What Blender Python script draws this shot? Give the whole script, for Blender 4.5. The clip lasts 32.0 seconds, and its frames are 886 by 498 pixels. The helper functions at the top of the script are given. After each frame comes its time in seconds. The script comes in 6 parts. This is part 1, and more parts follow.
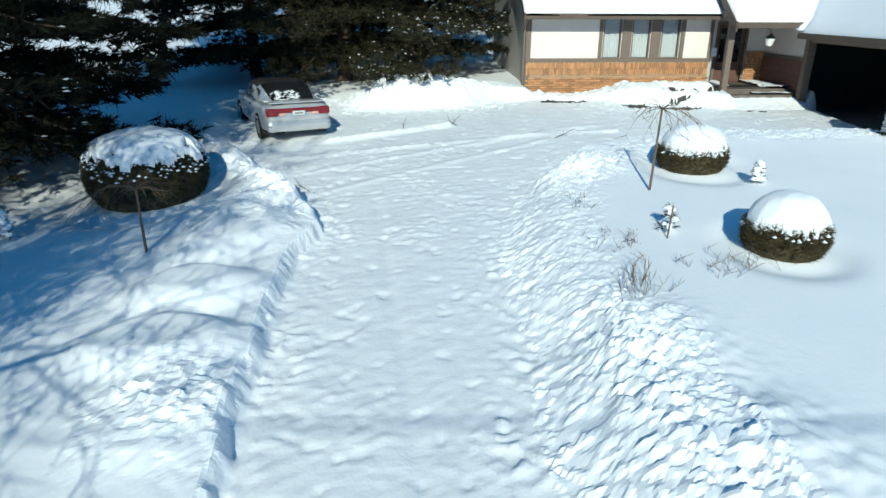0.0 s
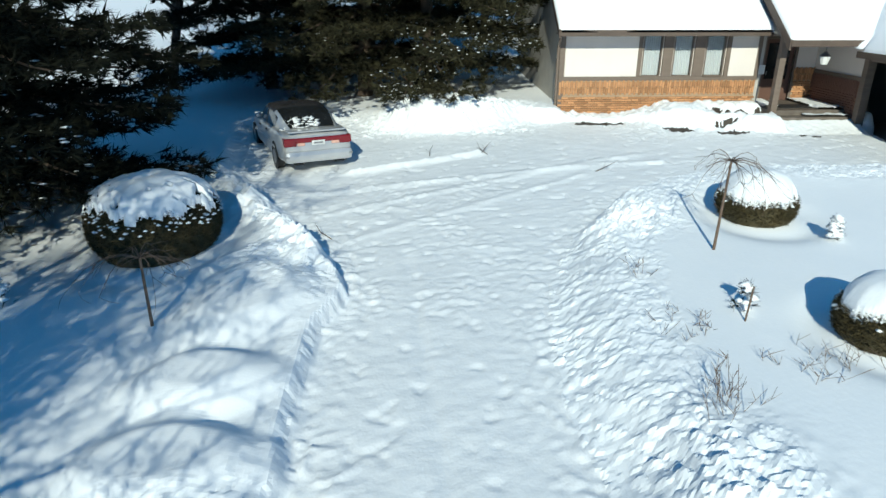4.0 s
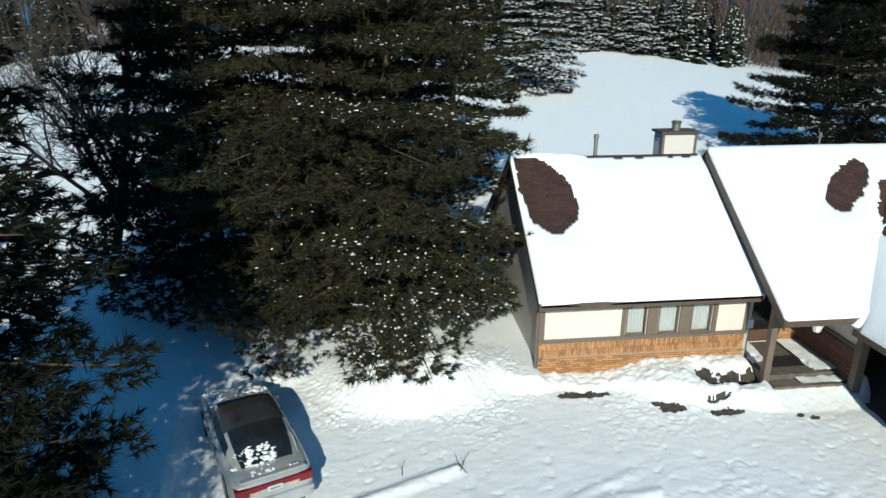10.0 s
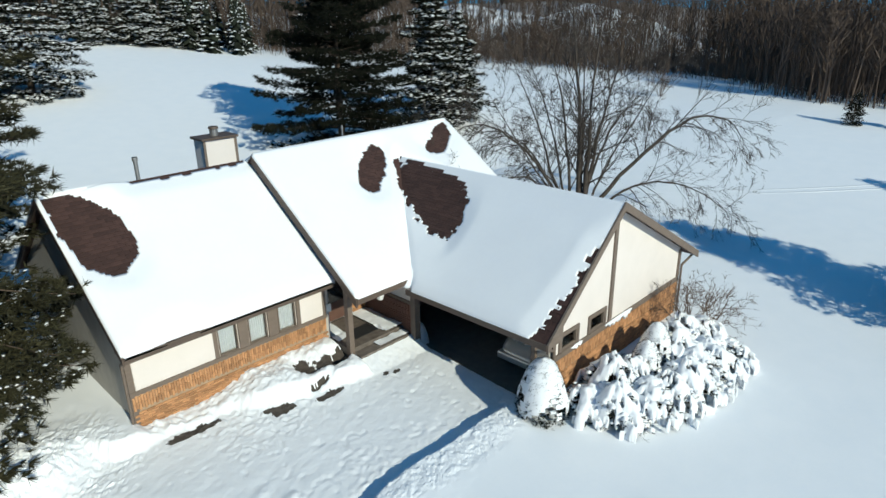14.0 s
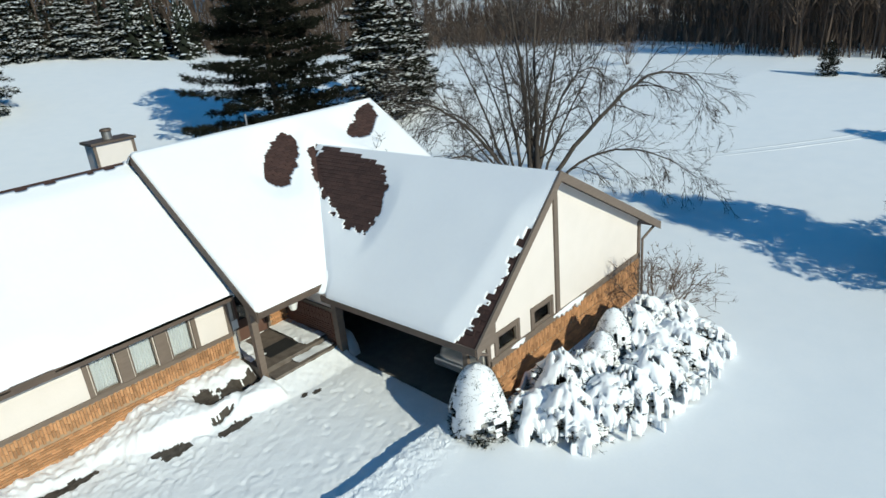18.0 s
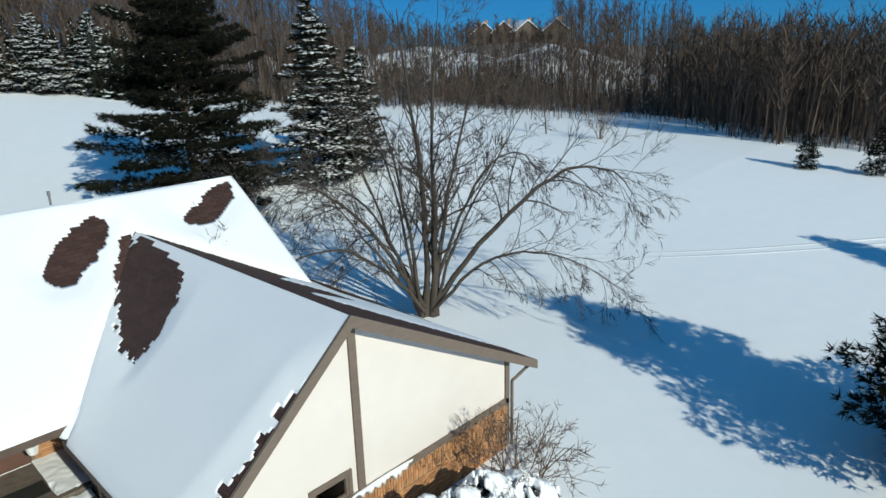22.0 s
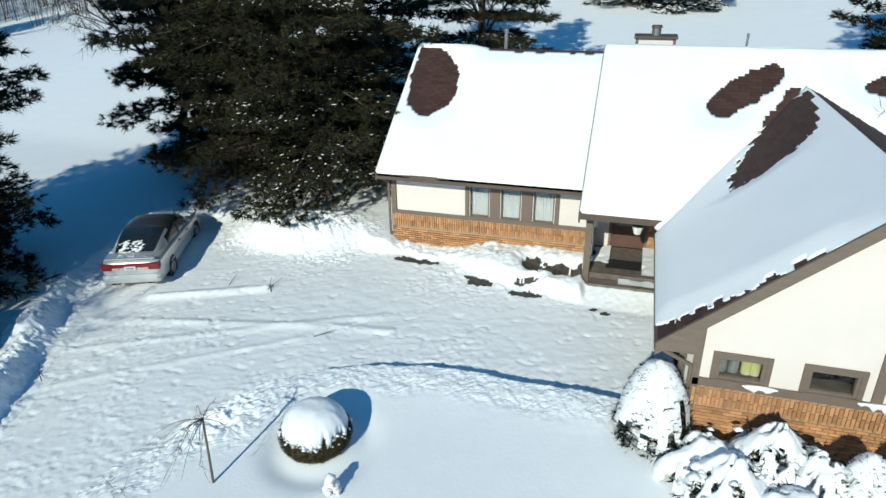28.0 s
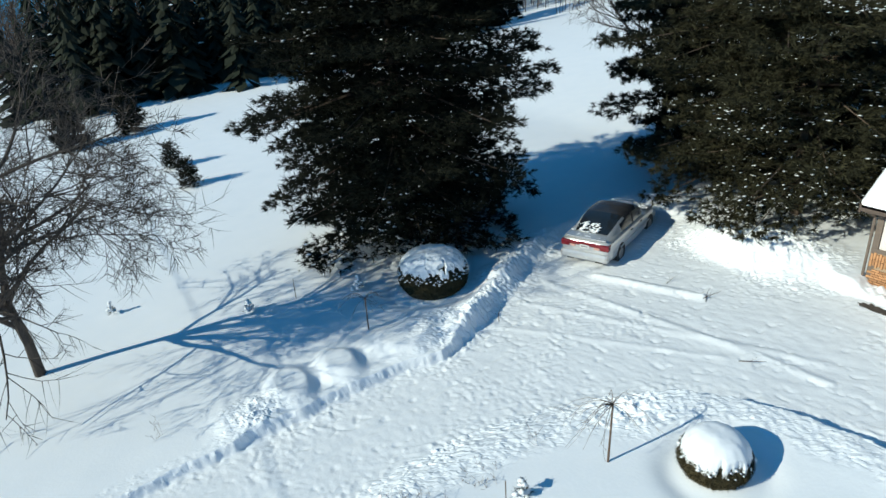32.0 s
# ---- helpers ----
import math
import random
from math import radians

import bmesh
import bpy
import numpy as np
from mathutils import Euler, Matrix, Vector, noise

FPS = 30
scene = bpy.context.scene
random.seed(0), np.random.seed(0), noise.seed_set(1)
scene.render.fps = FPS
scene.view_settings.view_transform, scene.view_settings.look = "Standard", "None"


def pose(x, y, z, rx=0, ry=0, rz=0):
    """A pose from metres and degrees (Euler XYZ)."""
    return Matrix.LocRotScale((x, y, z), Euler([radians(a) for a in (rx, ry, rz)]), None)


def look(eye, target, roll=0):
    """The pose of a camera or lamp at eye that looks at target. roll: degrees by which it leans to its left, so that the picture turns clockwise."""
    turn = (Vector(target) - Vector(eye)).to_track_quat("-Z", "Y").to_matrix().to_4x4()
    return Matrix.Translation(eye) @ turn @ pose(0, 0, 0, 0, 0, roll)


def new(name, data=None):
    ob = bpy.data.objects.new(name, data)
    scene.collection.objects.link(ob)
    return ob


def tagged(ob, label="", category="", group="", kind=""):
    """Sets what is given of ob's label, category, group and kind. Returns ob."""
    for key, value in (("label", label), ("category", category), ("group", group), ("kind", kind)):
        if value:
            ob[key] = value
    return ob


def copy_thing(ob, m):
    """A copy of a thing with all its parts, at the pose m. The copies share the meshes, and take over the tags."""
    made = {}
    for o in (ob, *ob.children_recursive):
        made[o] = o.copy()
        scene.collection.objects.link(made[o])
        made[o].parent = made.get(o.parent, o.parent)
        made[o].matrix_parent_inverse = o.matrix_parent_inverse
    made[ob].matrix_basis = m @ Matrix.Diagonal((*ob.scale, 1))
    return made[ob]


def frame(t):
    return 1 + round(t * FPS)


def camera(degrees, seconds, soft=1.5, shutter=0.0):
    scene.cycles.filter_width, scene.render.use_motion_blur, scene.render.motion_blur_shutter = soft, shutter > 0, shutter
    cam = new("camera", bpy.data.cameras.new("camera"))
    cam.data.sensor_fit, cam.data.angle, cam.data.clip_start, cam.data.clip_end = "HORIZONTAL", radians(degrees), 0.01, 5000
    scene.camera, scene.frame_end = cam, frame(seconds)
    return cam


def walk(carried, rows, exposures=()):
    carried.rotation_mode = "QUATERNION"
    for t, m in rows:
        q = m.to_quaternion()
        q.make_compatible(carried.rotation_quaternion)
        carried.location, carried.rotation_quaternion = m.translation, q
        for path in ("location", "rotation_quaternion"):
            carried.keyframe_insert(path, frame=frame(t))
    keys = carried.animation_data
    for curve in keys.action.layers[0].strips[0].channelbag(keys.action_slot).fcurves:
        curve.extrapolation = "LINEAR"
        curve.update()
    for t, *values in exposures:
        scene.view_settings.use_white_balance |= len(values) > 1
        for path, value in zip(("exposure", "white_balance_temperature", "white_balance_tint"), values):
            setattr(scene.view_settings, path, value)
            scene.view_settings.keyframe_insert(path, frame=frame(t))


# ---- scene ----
# The camera: one lens and its flight (seconds, eye, yaw, pitch, roll).
cam = camera(69.0, 32.0, soft=1.5)
FLIGHT = [
    (0.0, -4.167, -21.299, 2.751, -4.10, -20.88, 0.21),
    (0.5, -4.273, -21.317, 2.752, -3.71, -19.30, -0.03),
    (1.0, -4.293, -21.296, 2.943, -3.31, -20.07, -0.10),
    (1.5, -4.315, -21.314, 3.089, -3.34, -23.18, -0.40),
    (2.0, -4.397, -21.415, 3.235, -3.72, -29.46, -0.73),
    (2.5, -4.446, -21.103, 3.291, -3.77, -27.90, -0.77),
    (3.0, -4.477, -20.597, 3.334, -3.57, -21.24, -0.70),
    (3.5, -4.456, -20.175, 3.397, -3.24, -21.92, -0.28),
    (5.5, -4.523, -18.032, 3.674, -0.80, -18.73, -0.76),
    (6.0, -4.310, -17.409, 4.075, 0.53, -17.91, -2.27),
    (6.5, -4.307, -17.039, 4.778, 0.38, -18.60, -2.49),
    (7.0, -4.121, -16.767, 5.645, -0.00, -19.54, -2.05),
    (7.5, -4.207, -16.640, 6.202, -1.80, -19.09, -1.39),
    (8.0, -4.036, -16.471, 6.814, -2.44, -18.73, -1.36),
    (8.5, -4.367, -16.202, 7.486, -4.26, -18.69, -0.51),
    (9.0, -4.472, -16.004, 8.115, -5.20, -18.21, -0.63),
    (9.5, -4.413, -15.868, 8.709, -5.51, -18.26, -0.74),
    (10.0, -4.471, -15.731, 9.284, -6.50, -18.87, 0.07),
    (10.5, -4.530, -15.672, 9.656, -7.96, -20.44, 1.19),
    (11.0, -4.653, -15.643, 9.843, -11.70, -23.28, 2.10),
    (11.5, -4.579, -15.694, 9.844, -16.05, -23.45, 0.24),
    (12.0, -4.571, -15.596, 9.926, -23.79, -23.01, -1.31),
    (12.5, -4.556, -15.630, 9.895, -31.23, -22.09, -2.18),
    (13.0, -4.583, -15.516, 9.971, -39.20, -20.88, -1.47),
    (13.5, -4.580, -15.406, 10.120, -44.16, -19.47, -0.31),
    (14.0, -4.577, -15.407, 10.146, -46.19, -20.61, -0.73),
    (14.5, -4.554, -15.495, 10.106, -46.39, -23.19, -2.46),
    (16.5, -3.704, -15.487, 9.381, -47.67, -23.37, -4.45),
    (17.0, -3.335, -15.321, 9.430, -48.13, -23.21, -4.89),
    (17.5, -2.411, -15.227, 9.271, -47.45, -22.49, -4.85),
    (18.0, -1.314, -15.111, 8.998, -46.71, -21.14, -5.53),
    (18.5, -0.273, -15.014, 8.884, -45.91, -20.13, -5.88),
    (19.0, 0.601, -14.840, 9.063, -45.96, -19.53, -5.65),
    (19.5, 1.401, -14.888, 9.279, -45.80, -19.32, -5.17),
    (20.0, 2.176, -14.944, 9.366, -46.14, -19.06, -4.75),
    (20.5, 2.895, -15.051, 9.390, -46.54, -18.87, -4.11),
    (21.0, 3.627, -15.256, 9.447, -46.64, -18.52, -3.38),
    (21.5, 4.263, -15.438, 9.365, -46.56, -17.77, -2.77),
    (22.0, 4.872, -15.652, 9.364, -46.25, -16.91, -1.65),
    (22.5, 5.425, -15.829, 9.342, -45.82, -16.01, -0.53),
    (23.0, 5.841, -16.168, 9.340, -45.69, -15.81, 1.22),
    (23.5, 6.066, -16.609, 9.295, -46.23, -17.06, 2.25),
    (24.0, 6.339, -16.905, 9.320, -44.31, -18.11, 4.04),
    (24.5, 6.640, -16.996, 9.234, -35.48, -17.45, 4.22),
    (25.0, 6.731, -16.964, 9.054, -23.19, -18.01, 4.40),
    (25.5, 6.742, -17.103, 8.795, -12.15, -21.86, 5.18),
    (26.0, 6.889, -17.256, 8.422, -1.79, -25.58, 5.73),
    (26.5, 7.056, -17.446, 8.222, 4.33, -25.66, 5.89),
    (28.5, 6.983, -17.686, 8.329, 22.67, -23.28, -2.50),
    (29.0, 7.065, -17.734, 8.743, 29.64, -23.16, -2.42),
    (29.5, 7.201, -17.804, 9.128, 35.81, -26.87, -1.21),
    (30.0, 7.147, -17.813, 9.269, 42.33, -26.05, -1.49),
    (30.5, 7.040, -17.861, 9.376, 46.72, -25.13, -2.25),
    (31.0, 7.080, -17.873, 9.408, 49.69, -24.02, -3.40),
    (31.5, 7.129, -17.962, 9.294, 52.72, -23.77, -3.82),
    (32.0, 7.243, -18.064, 8.963, 58.52, -24.20, -4.04),
]
EXPOSURES = [(0, -0.04, 6150, 0), (3.5, -0.05, 6250, 1), (7, -0.06, 6500, 3), (11, -0.1, 6500, 3), (14, -0.2, 6450, 4), (18, -0.2, 6500, 4), (22.5, -0.24, 6400, 4), (26, -0.22, 6350, 4), (29, -0.1, 6350, 3), (32, -0.04, 6400, 3)]
walk(cam, [(t, pose(x, y, z, 0, 0, yaw) @ pose(0, 0, 0, 90 + pitch) @ pose(0, 0, 0, 0, 0, roll)) for t, x, y, z, yaw, pitch, roll in FLIGHT], EXPOSURES)
# ---- end of camera ----
# ---- light ----
SUN_EL, SUN_TO = 27.5, Vector((0.13, 0.99, 0.0)).normalized()  # the way the shadows run
sun_data = bpy.data.lights.new("sun", "SUN")
sun_data.energy, sun_data.angle, sun_data.color = 4.35, radians(0.55), (1.0, 0.98, 0.85)
sun = new("sun", sun_data)
sun_ray = Vector((SUN_TO.x * math.cos(radians(SUN_EL)), SUN_TO.y * math.cos(radians(SUN_EL)), -math.sin(radians(SUN_EL))))
sun.matrix_world = look((-20, -80, 60), Vector((-20, -80, 60)) + sun_ray)
sky_world = bpy.data.worlds.new("winter_sky")
scene.world = sky_world
sky_world.use_nodes = True
sky_nodes = sky_world.node_tree
sky = sky_nodes.nodes.new("ShaderNodeTexSky")
sky.sky_type, sky.sun_disc = "NISHITA", False
sky.sun_elevation = radians(SUN_EL)
sky.sun_rotation = math.atan2(-SUN_TO.x, -SUN_TO.y)
sky.air_density, sky.dust_density, sky.ozone_density = 1.0, 0.0, 5.0
sky.altitude = 2500
sky_nodes.nodes["Background"].inputs[1].default_value = 0.065
deep = sky_nodes.nodes.new("ShaderNodeMix")  # the clip's deep winter blue
deep.data_type, deep.blend_type = "RGBA", "MULTIPLY"
deep.inputs[0].default_value = 1.0
deep.inputs[7].default_value = (0.22, 1.05, 2.0, 1)
sky_nodes.links.new(sky.outputs[0], deep.inputs[6])
even = sky_nodes.nodes.new("ShaderNodeMix")  # dry cold air: nearly one blue from zenith to horizon
even.data_type = "RGBA"
even.inputs[0].default_value = 0.7
even.inputs[7].default_value = (0.50, 3.0, 6.3, 1)
sky_nodes.links.new(deep.outputs[2], even.inputs[6])
sky_nodes.links.new(even.outputs[2], sky_nodes.nodes["Background"].inputs[0])


# ---- materials ----
def mat(name, base, other=None, rough=0.7, scale=6.0, fine=60.0, bump=0.15, metal=0.0, spec=0.4, rand=0.0, stretch=(1, 1, 1), dist=0.02):
    """A two-scale procedural surface: base and other mixed by broad and fine noise, with relief."""
    m = bpy.data.materials.new(name)
    m.use_nodes = True
    t = m.node_tree
    b = t.nodes["Principled BSDF"]
    other = other or tuple(c * 0.75 for c in base)
    co = t.nodes.new("ShaderNodeTexCoord")
    mp = t.nodes.new("ShaderNodeMapping")
    mp.inputs["Scale"].default_value = stretch
    t.links.new(co.outputs["Object"], mp.inputs[0])
    n1, n2 = t.nodes.new("ShaderNodeTexNoise"), t.nodes.new("ShaderNodeTexNoise")
    n1.inputs["Scale"].default_value, n2.inputs["Scale"].default_value = scale, fine
    n1.inputs["Detail"].default_value, n2.inputs["Detail"].default_value = 5, 4
    for n in (n1, n2):
        t.links.new(mp.outputs[0], n.inputs[0])
    add = t.nodes.new("ShaderNodeMath")
    add.operation = "MULTIPLY_ADD"
    t.links.new(n2.outputs[0], add.inputs[0])
    add.inputs[1].default_value = 0.5
    t.links.new(n1.outputs[0], add.inputs[2])
    rng = t.nodes.new("ShaderNodeMapRange")
    rng.inputs[1].default_value, rng.inputs[2].default_value = 0.5, 1.0
    t.links.new(add.outputs[0], rng.inputs[0])
    mix = t.nodes.new("ShaderNodeMix")
    mix.data_type = "RGBA"
    mix.inputs[6].default_value, mix.inputs[7].default_value = (*base, 1), (*other, 1)
    t.links.new(rng.outputs[0], mix.inputs[0])
    out = mix.outputs[2]
    if rand:
        info, hsv = t.nodes.new("ShaderNodeObjectInfo"), t.nodes.new("ShaderNodeHueSaturation")
        geo = t.nodes.new("ShaderNodeNewGeometry")
        s = t.nodes.new("ShaderNodeMath")
        t.links.new(info.outputs["Random"], s.inputs[0])
        t.links.new(geo.outputs["Random Per Island"], s.inputs[1])
        fr = t.nodes.new("ShaderNodeMath")
        fr.operation = "FRACT"
        t.links.new(s.outputs[0], fr.inputs[0])
        r2 = t.nodes.new("ShaderNodeMapRange")
        r2.inputs[3].default_value, r2.inputs[4].default_value = 1 - rand, 1 + rand
        t.links.new(fr.outputs[0], r2.inputs[0])
        t.links.new(r2.outputs[0], hsv.inputs["Value"])
        t.links.new(out, hsv.inputs["Color"])
        out = hsv.outputs[0]
    t.links.new(out, b.inputs["Base Color"])
    b.inputs["Roughness"].default_value, b.inputs["Metallic"].default_value = rough, metal
    b.inputs["Specular IOR Level"].default_value = spec
    if bump:
        bp = t.nodes.new("ShaderNodeBump")
        bp.inputs["Strength"].default_value, bp.inputs["Distance"].default_value = bump, dist
        t.links.new(add.outputs[0], bp.inputs["Height"])
        t.links.new(bp.outputs[0], b.inputs["Normal"])
    return m


SNOW = mat("snow", (0.90, 0.91, 0.92), (0.86, 0.88, 0.90), 0.65, 1.2, 16, 0.25, spec=0.25, dist=0.025)
PACKED = mat("packed_snow", (0.88, 0.89, 0.90), (0.82, 0.83, 0.84), 0.55, 2.6, 22, 0.5, spec=0.3, dist=0.022)
ROOFSNOW = mat("roof_snow", (0.91, 0.92, 0.93), (0.88, 0.89, 0.91), 0.6, 0.8, 9, 0.12, spec=0.25)
PANEL = mat("cream_panel", (0.77, 0.70, 0.645), (0.72, 0.655, 0.60), 0.75, 1.5, 40, 0.12)
TRIM = mat("taupe_trim", (0.19, 0.145, 0.115), (0.15, 0.115, 0.09), 0.65, 3, 50, 0.2, stretch=(1, 1, 6))
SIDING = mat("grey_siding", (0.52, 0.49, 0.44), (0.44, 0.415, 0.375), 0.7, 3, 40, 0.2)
BRICK = mat("brick", (0.50, 0.265, 0.125), (0.40, 0.195, 0.09), 0.85, 8, 90, 0.3, rand=0.28)
MORTAR = mat("mortar", (0.42, 0.30, 0.19), (0.34, 0.24, 0.155), 0.9, 8, 70, 0.3)
SHINGLE = mat("brown_shingle", (0.072, 0.036, 0.029), (0.045, 0.024, 0.020), 0.9, 9, 120, 0.5, rand=0.2)
FASCIA = mat("dark_fascia", (0.12, 0.085, 0.065), (0.09, 0.065, 0.05), 0.6, 3, 40, 0.15)
BARK = mat("bark", (0.12, 0.085, 0.06), (0.06, 0.042, 0.03), 0.9, 5, 40, 0.6, stretch=(1, 1, 0.3))
GREYBARK = mat("grey_bark", (0.088, 0.070, 0.058), (0.05, 0.040, 0.033), 0.9, 6, 40, 0.5, stretch=(1, 1, 0.3))
NEEDLE = mat("pine_needles", (0.022, 0.023, 0.012), (0.042, 0.038, 0.018), 0.75, 0.8, 6, 0, rand=0.45, spec=0.2)
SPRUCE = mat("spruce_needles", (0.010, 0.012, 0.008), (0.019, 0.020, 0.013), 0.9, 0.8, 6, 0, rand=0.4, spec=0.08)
LEAF = mat("shrub_leaf", (0.045, 0.038, 0.018), (0.075, 0.058, 0.025), 0.7, 5, 30, 0, rand=0.4, spec=0.3)
TWIG = mat("twig", (0.17, 0.115, 0.08), (0.11, 0.075, 0.055), 0.85, 8, 60, 0.2)
FARWOOD = mat("far_wood", (0.125, 0.092, 0.073), (0.08, 0.06, 0.048), 0.9, 0.1, 2, 0, rand=0.25, spec=0.1)
FARNEEDLE = mat("far_needles", (0.018, 0.023, 0.016), (0.03, 0.033, 0.023), 0.85, 0.3, 4, 0, rand=0.3, spec=0.1)
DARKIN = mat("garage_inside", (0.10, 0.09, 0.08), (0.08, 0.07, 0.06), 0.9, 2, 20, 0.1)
CONCRETE = mat("concrete", (0.15, 0.14, 0.13), (0.11, 0.10, 0.095), 0.85, 4, 50, 0.3)
MULCH = mat("mulch", (0.045, 0.034, 0.027), (0.10, 0.085, 0.07), 0.9, 6, 40, 0.8, dist=0.05)
LITTER = mat("woodland_floor", (0.10, 0.075, 0.06), (0.34, 0.33, 0.33), 0.9, 0.12, 1.5, 0, spec=0.1)
WETSTONE = mat("wet_stone", (0.10, 0.08, 0.065), (0.20, 0.17, 0.145), 0.5, 5, 40, 0.4)
# the house brick darkened: the porch's shade is put into its colour
SHADEBRICK = mat("shaded_brick", (0.20, 0.10, 0.07), (0.16, 0.08, 0.055), 0.85, 8, 60, 0.3)
DOORRED = mat("door_brown", (0.14, 0.075, 0.055), (0.11, 0.06, 0.045), 0.5, 3, 30, 0.15)
METAL = mat("grey_metal", (0.38, 0.37, 0.36), (0.30, 0.29, 0.28), 0.45, 6, 60, 0.1, metal=0.7)
BLACK = mat("black_rubber", (0.018, 0.018, 0.019), (0.028, 0.028, 0.028), 0.7, 12, 90, 0.2)
WHITE = mat("white_paint", (0.80, 0.79, 0.76), (0.72, 0.71, 0.68), 0.5, 4, 40, 0.1)
# glossy near-black for the top of the silver car
CARROOF = mat("dark_car_roof", (0.030, 0.028, 0.028), (0.045, 0.042, 0.042), 0.25, 4, 200, 0.03, spec=0.5)
PAINT = mat("silver_paint", (0.60, 0.60, 0.59), (0.54, 0.54, 0.54), 0.28, 4, 300, 0.03, metal=0.5)
REDLAMP = mat("red_lens", (0.20, 0.010, 0.016), (0.15, 0.008, 0.012), 0.2, 20, 90, 0.05, spec=0.6)
AMBER = mat("clear_lens", (0.72, 0.45, 0.36), (0.6, 0.32, 0.25), 0.2, 20, 90, 0.05, spec=0.6)
CURTAIN = mat("curtain", (0.66, 0.67, 0.67), (0.54, 0.55, 0.56), 0.9, 2, 30, 0.1, stretch=(12, 1, 0.4))
SMOKED = mat("dark_glass", (0.012, 0.014, 0.016), (0.02, 0.022, 0.024), 0.08, 3, 20, 0, spec=0.6)
TIN = mat("tin_can", (0.42, 0.43, 0.42), (0.30, 0.31, 0.30), 0.4, 9, 60, 0.1, metal=0.5)
YELLOW = mat("yellow_can", (0.50, 0.48, 0.10), (0.62, 0.60, 0.45), 0.6, 5, 30, 0.1)


def glass(name, tint, rough=0.03):
    m = bpy.data.materials.new(name)
    m.use_nodes = True
    t = m.node_tree
    out = t.nodes["Material Output"]
    t.nodes.remove(t.nodes["Principled BSDF"])
    tr, gl, mx, fr = (t.nodes.new(k) for k in ("ShaderNodeBsdfTransparent", "ShaderNodeBsdfGlossy", "ShaderNodeMixShader", "ShaderNodeFresnel"))
    tr.inputs[0].default_value = (*tint, 1)
    gl.inputs["Roughness"].default_value = rough
    fr.inputs[0].default_value = 1.5
    t.links.new(fr.outputs[0], mx.inputs[0])
    t.links.new(tr.outputs[0], mx.inputs[1])
    t.links.new(gl.outputs[0], mx.inputs[2])
    t.links.new(mx.outputs[0], out.inputs[0])
    return m


PANE = glass("pane_glass", (0.93, 0.95, 0.95))


# ---- building helpers ----
def part(name, bm, material, parent=None, label="", smooth=False):
    """Links a bmesh as one mesh object, under a thing or a part."""
    me = bpy.data.meshes.new(name)
    bm.to_mesh(me)
    bm.free()
    for m in material if isinstance(material, (list, tuple)) else [material]:
        me.materials.append(m)
    if smooth:
        me.polygons.foreach_set("use_smooth", [True] * len(me.polygons))
    ob = new(name, me)
    ob.parent = parent
    if label:
        ob["label"] = label
    return ob


def raw(name, verts, faces, material, parent=None, label="", smooth=False):
    """The same from arrays of corners and faces."""
    me = bpy.data.meshes.new(name)
    me.from_pydata([tuple(v) for v in verts], [], [tuple(f) for f in faces])
    me.update()
    for m in material if isinstance(material, (list, tuple)) else [material]:
        me.materials.append(m)
    if smooth:
        me.polygons.foreach_set("use_smooth", [True] * len(me.polygons))
    ob = new(name, me)
    ob.parent = parent
    if label:
        ob["label"] = label
    return ob


def thing(name, at=(0, 0, 0), turn=0.0, **tags):
    ob = new(name)
    ob.empty_display_size = 0.2
    ob.matrix_basis = pose(*at, 0, 0, turn)
    return tagged(ob, **tags)


def box(x0, x1, y0, y1, z0, z1, bevel=0.0, bm=None):
    bm = bm or bmesh.new()
    r = bmesh.ops.create_cube(bm, size=1)
    bmesh.ops.transform(bm, verts=r["verts"], matrix=Matrix.Translation(((x0 + x1) / 2, (y0 + y1) / 2, (z0 + z1) / 2)) @ Matrix.Diagonal((x1 - x0, y1 - y0, z1 - z0, 1)))
    if bevel:
        bmesh.ops.bevel(bm, geom=[e for e in bm.edges if any(v in r["verts"] for v in e.verts)], offset=bevel, segments=2, affect="EDGES", profile=0.6)
    return bm


def prism(points, axis, a, b, bm=None):
    """A polygon given in the plane across an axis, drawn out from a to b along it."""
    bm = bm or bmesh.new()
    put = {"x": lambda p, s: (s, p[0], p[1]), "y": lambda p, s: (p[0], s, p[1]), "z": lambda p, s: (p[0], p[1], s)}[axis]
    lo, hi = [bm.verts.new(put(p, a)) for p in points], [bm.verts.new(put(p, b)) for p in points]
    bm.faces.new(lo)
    bm.faces.new(hi[::-1])
    for i in range(len(points)):
        j = (i + 1) % len(points)
        bm.faces.new((lo[i], hi[i], hi[j], lo[j]))
    bmesh.ops.recalc_face_normals(bm, faces=bm.faces[:])
    return bm


def rod(a, b, r0, r1=None, sides=8, bm=None):
    bm = bm or bmesh.new()
    a, b = Vector(a), Vector(b)
    m = Matrix.Translation((a + b) / 2) @ (b - a).to_track_quat("Z", "Y").to_matrix().to_4x4()
    bmesh.ops.create_cone(bm, cap_ends=True, segments=sides, radius1=r0, radius2=r0 if r1 is None else r1, depth=(b - a).length, matrix=m)
    return bm


